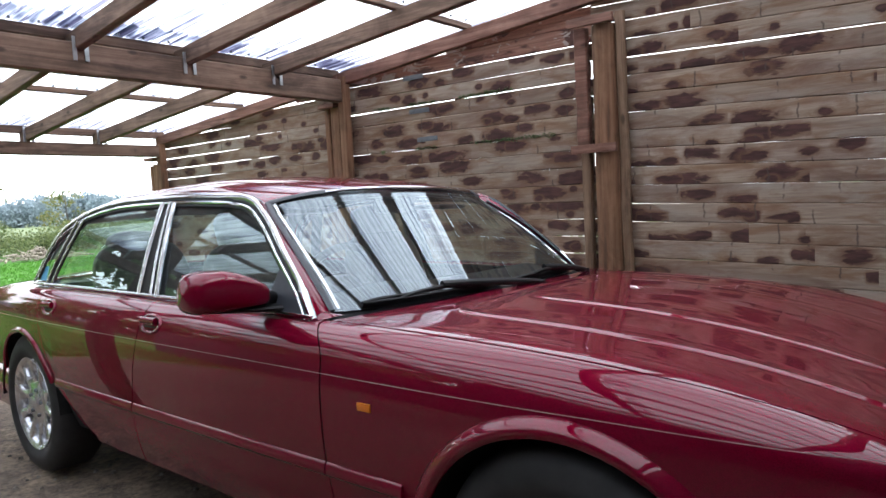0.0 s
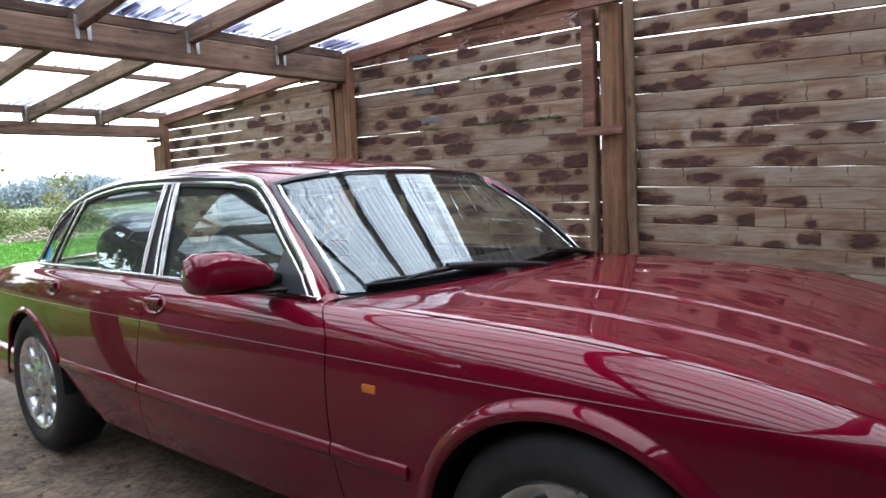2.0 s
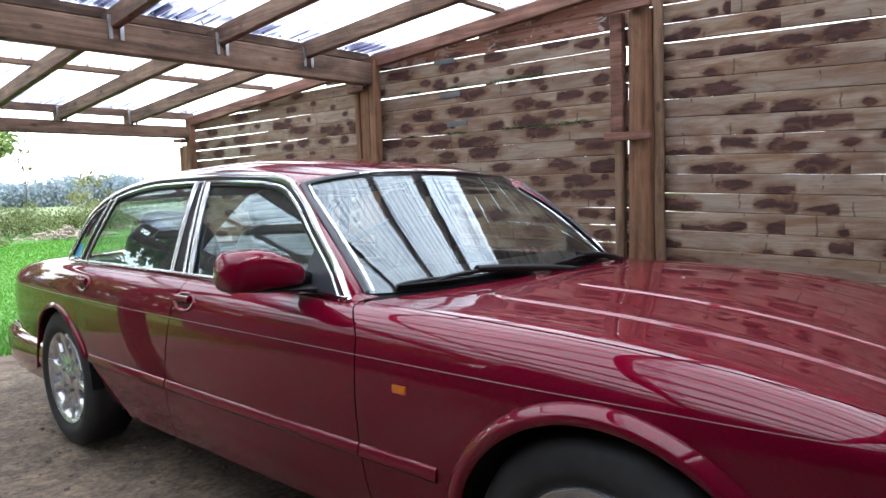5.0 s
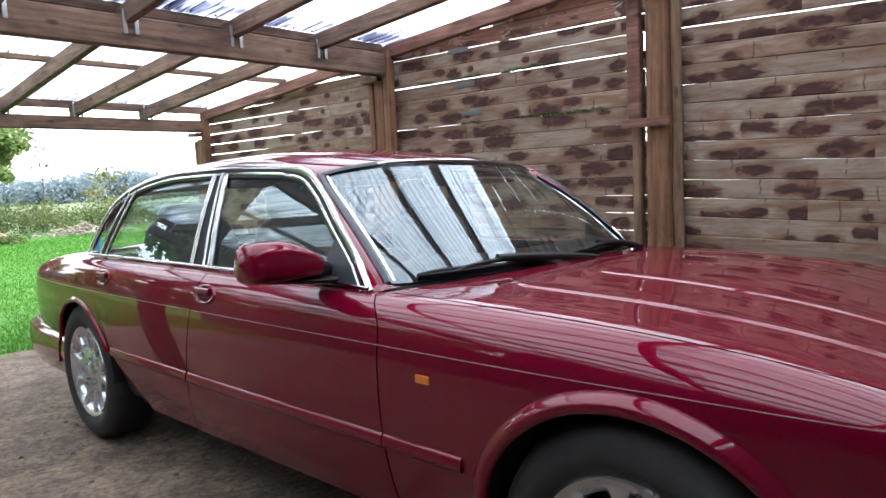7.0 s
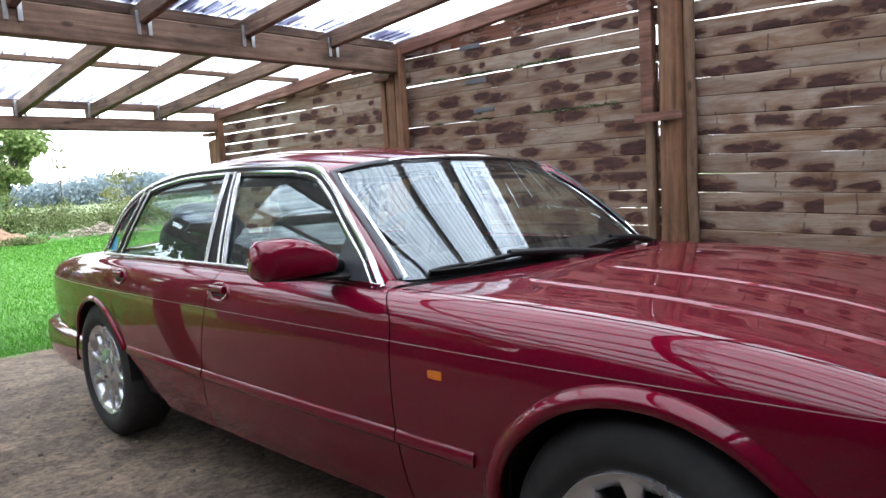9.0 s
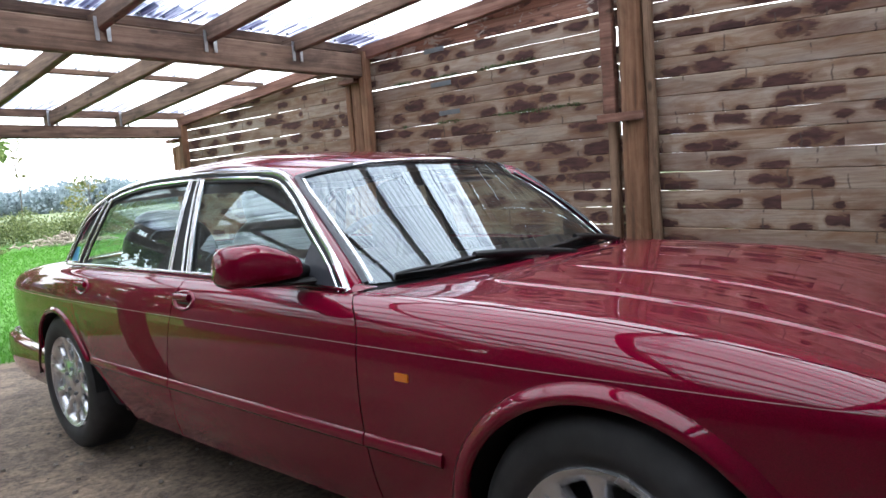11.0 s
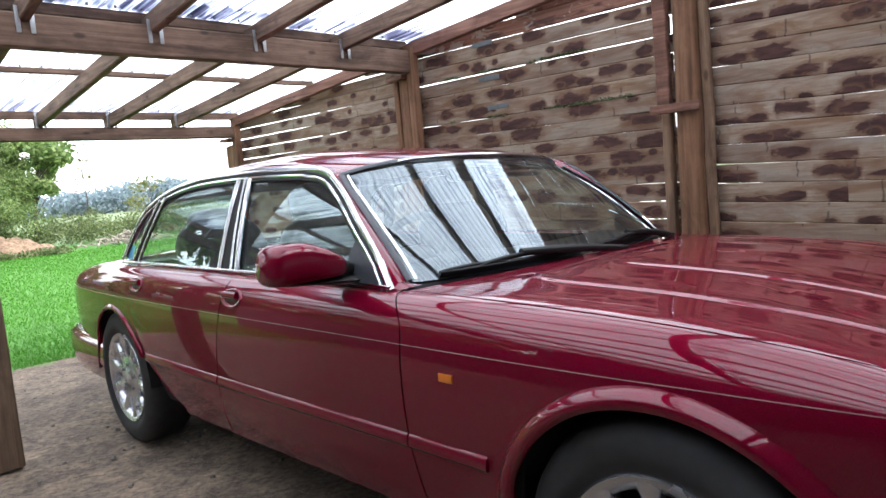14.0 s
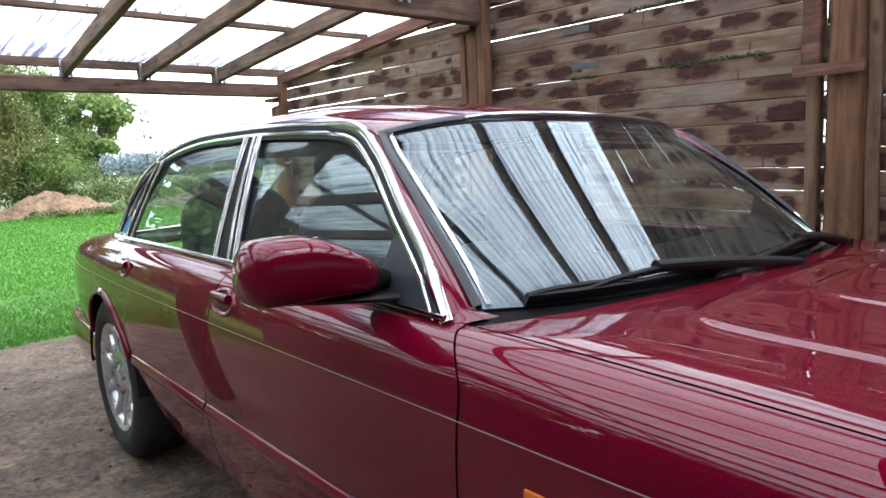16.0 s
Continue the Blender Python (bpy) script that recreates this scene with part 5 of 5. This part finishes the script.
# ---- garden and distance ----
def scatter(bm_verts, bm_faces, centre, size, count, leaf, rng, flat=0.0):
    """Adds leaf quads in an ellipsoid, denser towards its shell."""
    d = rng.normal(size=(count, 3))
    d /= np.linalg.norm(d, axis=1)[:, None]
    p = np.array(centre) + d * (rng.random(count) ** 0.5)[:, None] * np.array(size)
    p = p[p[:, 2] >= 0.03]
    n = len(p)
    a = rng.normal(size=(n, 3))
    a /= np.linalg.norm(a, axis=1)[:, None]
    b = np.cross(a, rng.normal(size=(n, 3)))
    b /= np.linalg.norm(b, axis=1)[:, None]
    h = (leaf * rng.uniform(0.6, 1.3, n))[:, None]
    k = len(bm_verts)
    quads = np.stack((p - a * h, p + b * h * 0.55, p + a * h, p - b * h * 0.55), axis=1).reshape(-1, 3)
    bm_verts += quads.tolist()
    bm_faces += [(k + 4 * i, k + 4 * i + 1, k + 4 * i + 2, k + 4 * i + 3) for i in range(n)]


def leaf_mesh(name, verts, faces, mat, parent=None, label=""):
    me = bpy.data.meshes.new(name)
    me.from_pydata([tuple(v) for v in verts], [], faces)
    me.materials.append(mat)
    ob = new(name, me)
    ob.parent = parent
    if label:
        ob["label"] = label
    return ob


def tree(x, y, height, spread, seed, mat, label, count=2600, leaf=0.085, stem=0.07, clumps=26, low=0.25):
    rng = np.random.default_rng(seed)
    ob = empty("tree", pose(x, y, 0))
    bm = bmesh.new()
    top = np.array((rng.normal() * 0.15, rng.normal() * 0.15, height * 0.8))
    tube(bm, [tuple(top * t + np.array((math.sin(t * 5 + seed) * 0.06, 0, 0))) for t in (i / 8 for i in range(9))], stem, 9, stem * 0.25)
    tips = []
    for _ in range(clumps):
        t = rng.uniform(low, 0.95)
        a = rng.uniform(0, 2 * math.pi)
        reach = spread * rng.uniform(0.35, 1.0) * (1 - 0.55 * max(0, t - 0.45))
        s = top * t
        e = s + np.array((math.cos(a) * reach, math.sin(a) * reach, height * rng.uniform(0.02, 0.2)))
        m = (s + e) / 2 + np.array((0, 0, 0.08))
        tube(bm, [tuple(s), tuple(m), tuple(e)], stem * 0.32, 5, stem * 0.08)
        tips.append(e)
    part("trunk", bm, M_BARK, ob)
    vs, fs = [], []
    for e in tips:
        q = spread * rng.uniform(0.20, 0.42)
        scatter(vs, fs, e, (q, q, q * 0.8), count // clumps, leaf, rng)
    leaf_mesh("crown", vs, fs, mat, ob)
    return tagged(ob, label, "tree")


tree(2.2, 25.0, 5.0, 2.0, 1, M_LEAF, "bushy green garden tree behind a soil mound", 90000, 0.040, clumps=110, low=0.06)
tree(0.2, 24.0, 5.4, 2.1, 2, M_LEAF_PALE, "yellowing green tree by the lawn edge", 70000, 0.043, clumps=100, low=0.06)
tree(4.3, 25.5, 4.6, 1.1, 3, M_LEAF, "slim young green tree on a thin trunk", 9000, 0.08, clumps=44, low=0.3)
tree(-2.6, 25.5, 5.6, 2.4, 4, M_LEAF, "large leafy green tree at the lawn edge", 12000, 0.10, clumps=50, low=0.1)
tree(7.4, 30.0, 4.3, 0.5, 5, M_LEAF_PALE, "tall wispy sapling with few leaves", 420, 0.045, 0.03, 14, 0.45)
tree(9.6, 29.0, 2.6, 0.9, 6, M_LEAF_PALE, "thin yellowing shrub in the hedge", 700, 0.07, 0.03)
# trees added out of view, blocking bright sky from the side glass reflections
for i, (x, y) in enumerate(((-14, 14), (-16, 8), (-15, 2), (-17, -4), (-13, 19), (-9, 24))):
    tree(x, y, 8.4 + (i % 3) * 0.9, 3.6, 20 + i, M_LEAF, "unseen tall leafy tree added to block sky in the reflections", 12000, 0.22, low=0.02, clumps=40)

# rough hedge of brambles along the lawn
rng = np.random.default_rng(8)
vs, fs = [], []
for i in range(150):
    x = -12 + 34 * i / 150 + rng.normal() * 0.3
    y = 26.5 + rng.normal() * 0.8 + 0.1 * abs(x - 4)
    h = rng.uniform(0.50, 0.98)
    scatter(vs, fs, (x, y, h * 0.62), (0.60, 0.5, h * 0.75), 420, 0.048, rng)
tagged(leaf_mesh("hedge", vs, fs, M_HEDGE), "tangled low green hedge of brambles and weeds", "hedge", kind="stuff")

# weeds at the foot of the soil heap
rng = np.random.default_rng(61)
vs, fs = [], []
for i in range(26):
    scatter(vs, fs, (1.6 + 2.4 * rng.random(), 21.25 + 0.3 * rng.normal(), 0.06), (0.28, 0.2, 0.16), 60, 0.05, rng)
tagged(leaf_mesh("weeds", vs, fs, M_HEDGE), "low green weeds at the foot of the soil mound", "weeds", kind="stuff")

# tall hedge behind the walker, added unseen to darken the window reflections
rng = np.random.default_rng(62)
vs, fs = [], []
for i in range(150):
    scatter(vs, fs, (-13.5 + rng.normal() * 0.8, -8 + 36 * i / 150, 0.4 + 3.0 * rng.random()), (1.3, 1.3, 1.0), 170, 0.17, rng)
tagged(leaf_mesh("hedge", vs, fs, M_HEDGE), "unseen tall green hedge added to darken the window reflections", "hedge", kind="stuff")

# shrubs outside the plank wall, glimpsed through its gaps
rng = np.random.default_rng(19)
vs, fs = [], []
for i in range(60):
    scatter(vs, fs, (2.9 + rng.random() * 0.6, 0.4 + 3.2 * rng.random(), 0.5 + 1.3 * rng.random()), (0.25, 0.3, 0.25), 26, 0.05, rng)
tagged(leaf_mesh("shrubs", vs, fs, M_HEDGE), "green shrubs growing outside the plank wall", "shrub", kind="stuff")

# soil heap
bm = bmesh.new()
rows = []
for j in range(61):
    row = []
    for i in range(81):
        u, v = -1 + i / 40, -1 + j / 30
        r = math.sqrt(u * u + v * v)
        h = max(0.0, 1 - r ** 1.5) * 0.66 * (1 + 0.5 * noise.noise((u * 2.2, v * 2.2, 1)))
        h += (0.10 * noise.noise((u * 6, v * 6, 4)) + 0.06 * noise.noise((u * 15, v * 15, 6))) * (r < 1.0)
        row.append((u * 1.75, v * 1.2, max(-0.05, h - 0.02)))
    rows.append(row)
grid(bm, rows)
ob = tagged(part("earth_mound", bm, M_SOIL, sharp=180), "mound of bare orange-brown dug soil on the lawn", "mound")
ob.matrix_basis = pose(2.6, 22.6, 0)

# pile of old branches
rng = np.random.default_rng(12)
pile = empty("brush_pile", pose(6.2, 22.6, 0))
for i in range(170):
    bm = bmesh.new()
    a, r = rng.uniform(0, 6.3), rng.uniform(0, 1.0)
    c = Vector((math.cos(a) * r * 1.5, math.sin(a) * r * 0.6, 0.05 + 0.32 * (1 - r) * rng.random()))
    d = Vector((rng.normal(), rng.normal() * 0.6, rng.normal() * 0.25)).normalized() * rng.uniform(0.05, 0.22)
    tube(bm, [c - d, c + Vector((0, 0, 0.02)), c + d], rng.uniform(0.012, 0.034), 6)
    part("branch", bm, M_LOGS, pile)
tagged(pile, "low pile of pale cut branches and rubble", "brush pile")

# lawn blades
rng = np.random.default_rng(5)
vs, fs = [], []
n_blades = 90000
yy = 5.2 + 16.5 * rng.random(n_blades) ** 1.9
xx = -4.5 + rng.random(n_blades) * (5.5 + 0.42 * (yy - 5))
for x, y in zip(xx, yy):
    edge = 5.32 - 0.10 * (x + 0.5) + 0.22 * noise.noise((x * 1.6, y * 1.6, 3))
    if y < edge:
        continue
    h = (0.014 + 0.014 * rng.random()) * (1 + 0.02 * (y - 5))
    w = 0.0045 * (1 + 0.16 * (y - 5))
    a = rng.random() * 6.283
    lean = rng.normal(size=2) * 0.02
    k = len(vs)
    ca, sa = math.cos(a) * w, math.sin(a) * w
    vs += [(x - ca, y - sa, -0.012), (x + ca, y + sa, -0.012), (x + lean[0], y + lean[1], h)]
    fs.append((k, k + 1, k + 2))
tagged(leaf_mesh("lawn", vs, fs, M_GRASS), "bright green mown lawn grass", "grass", kind="stuff")

# stones on the earth
rng = np.random.default_rng(3)
vs, fs = [], []
for _ in range(1500):
    x, y = rng.uniform(-3.6, 1.6), rng.uniform(-2.0, 5.4)
    r = 0.002 + 0.011 * rng.random() ** 2.2
    a = rng.random() * 6.28
    k = len(vs)
    z = -0.010
    for q in range(5):
        b_ = a + q * 1.2566 + rng.normal() * 0.2
        vs.append((x + math.cos(b_) * r * 1.2, y + math.sin(b_) * r, z))
    for q in range(5):
        b_ = a + q * 1.2566 + rng.normal() * 0.2
        vs.append((x + math.cos(b_) * r * 0.7, y + math.sin(b_) * r * 0.6, z + r * 0.9))
    for q in range(5):
        fs.append((k + q, k + (q + 1) % 5, k + 5 + (q + 1) % 5, k + 5 + q))
    fs.append((k + 5, k + 6, k + 7, k + 8, k + 9))
tagged(leaf_mesh("grit", vs, fs, plain("pale_grit", (0.15, 0.13, 0.11), 0.9, vary=0.4)), "scattered pale grit and small stones", "gravel", kind="stuff")

# distant woods across the meadow, the haze put into their leaf colour
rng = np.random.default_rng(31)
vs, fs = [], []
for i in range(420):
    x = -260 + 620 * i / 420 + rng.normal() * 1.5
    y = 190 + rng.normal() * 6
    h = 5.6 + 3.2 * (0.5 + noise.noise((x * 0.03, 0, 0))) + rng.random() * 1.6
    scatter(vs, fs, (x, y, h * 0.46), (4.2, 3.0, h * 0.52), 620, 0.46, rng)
tagged(leaf_mesh("distant_woods", vs, fs, M_FAR), "line of distant woods, pale blue haze mixed into their leaf colour", "trees", kind="stuff")

# moss along two plank gaps
rng = np.random.default_rng(44)
vs, fs = [], []
for z0, ya, yb, count in ((1.845, 1.75, 2.95, 900), (1.537, 1.25, 2.9, 800)):
    for _ in range(count):
        y = ya + (yb - ya) * rng.random()
        z = z0 + 0.008 * (y - 2.16) + rng.normal() * 0.006
        if noise.noise((y * 5, z0, 0)) < -0.25:
            continue
        p = CARPORT @ Vector((WALL_X - 0.004 - 0.004 * rng.random(), y, z))
        scatter(vs, fs, tuple(p), (0.002, 0.006, 0.004), 1, 0.007, rng)
tagged(leaf_mesh("moss", vs, fs, M_MOSS), "green moss growing along the plank gaps", "moss", kind="stuff")
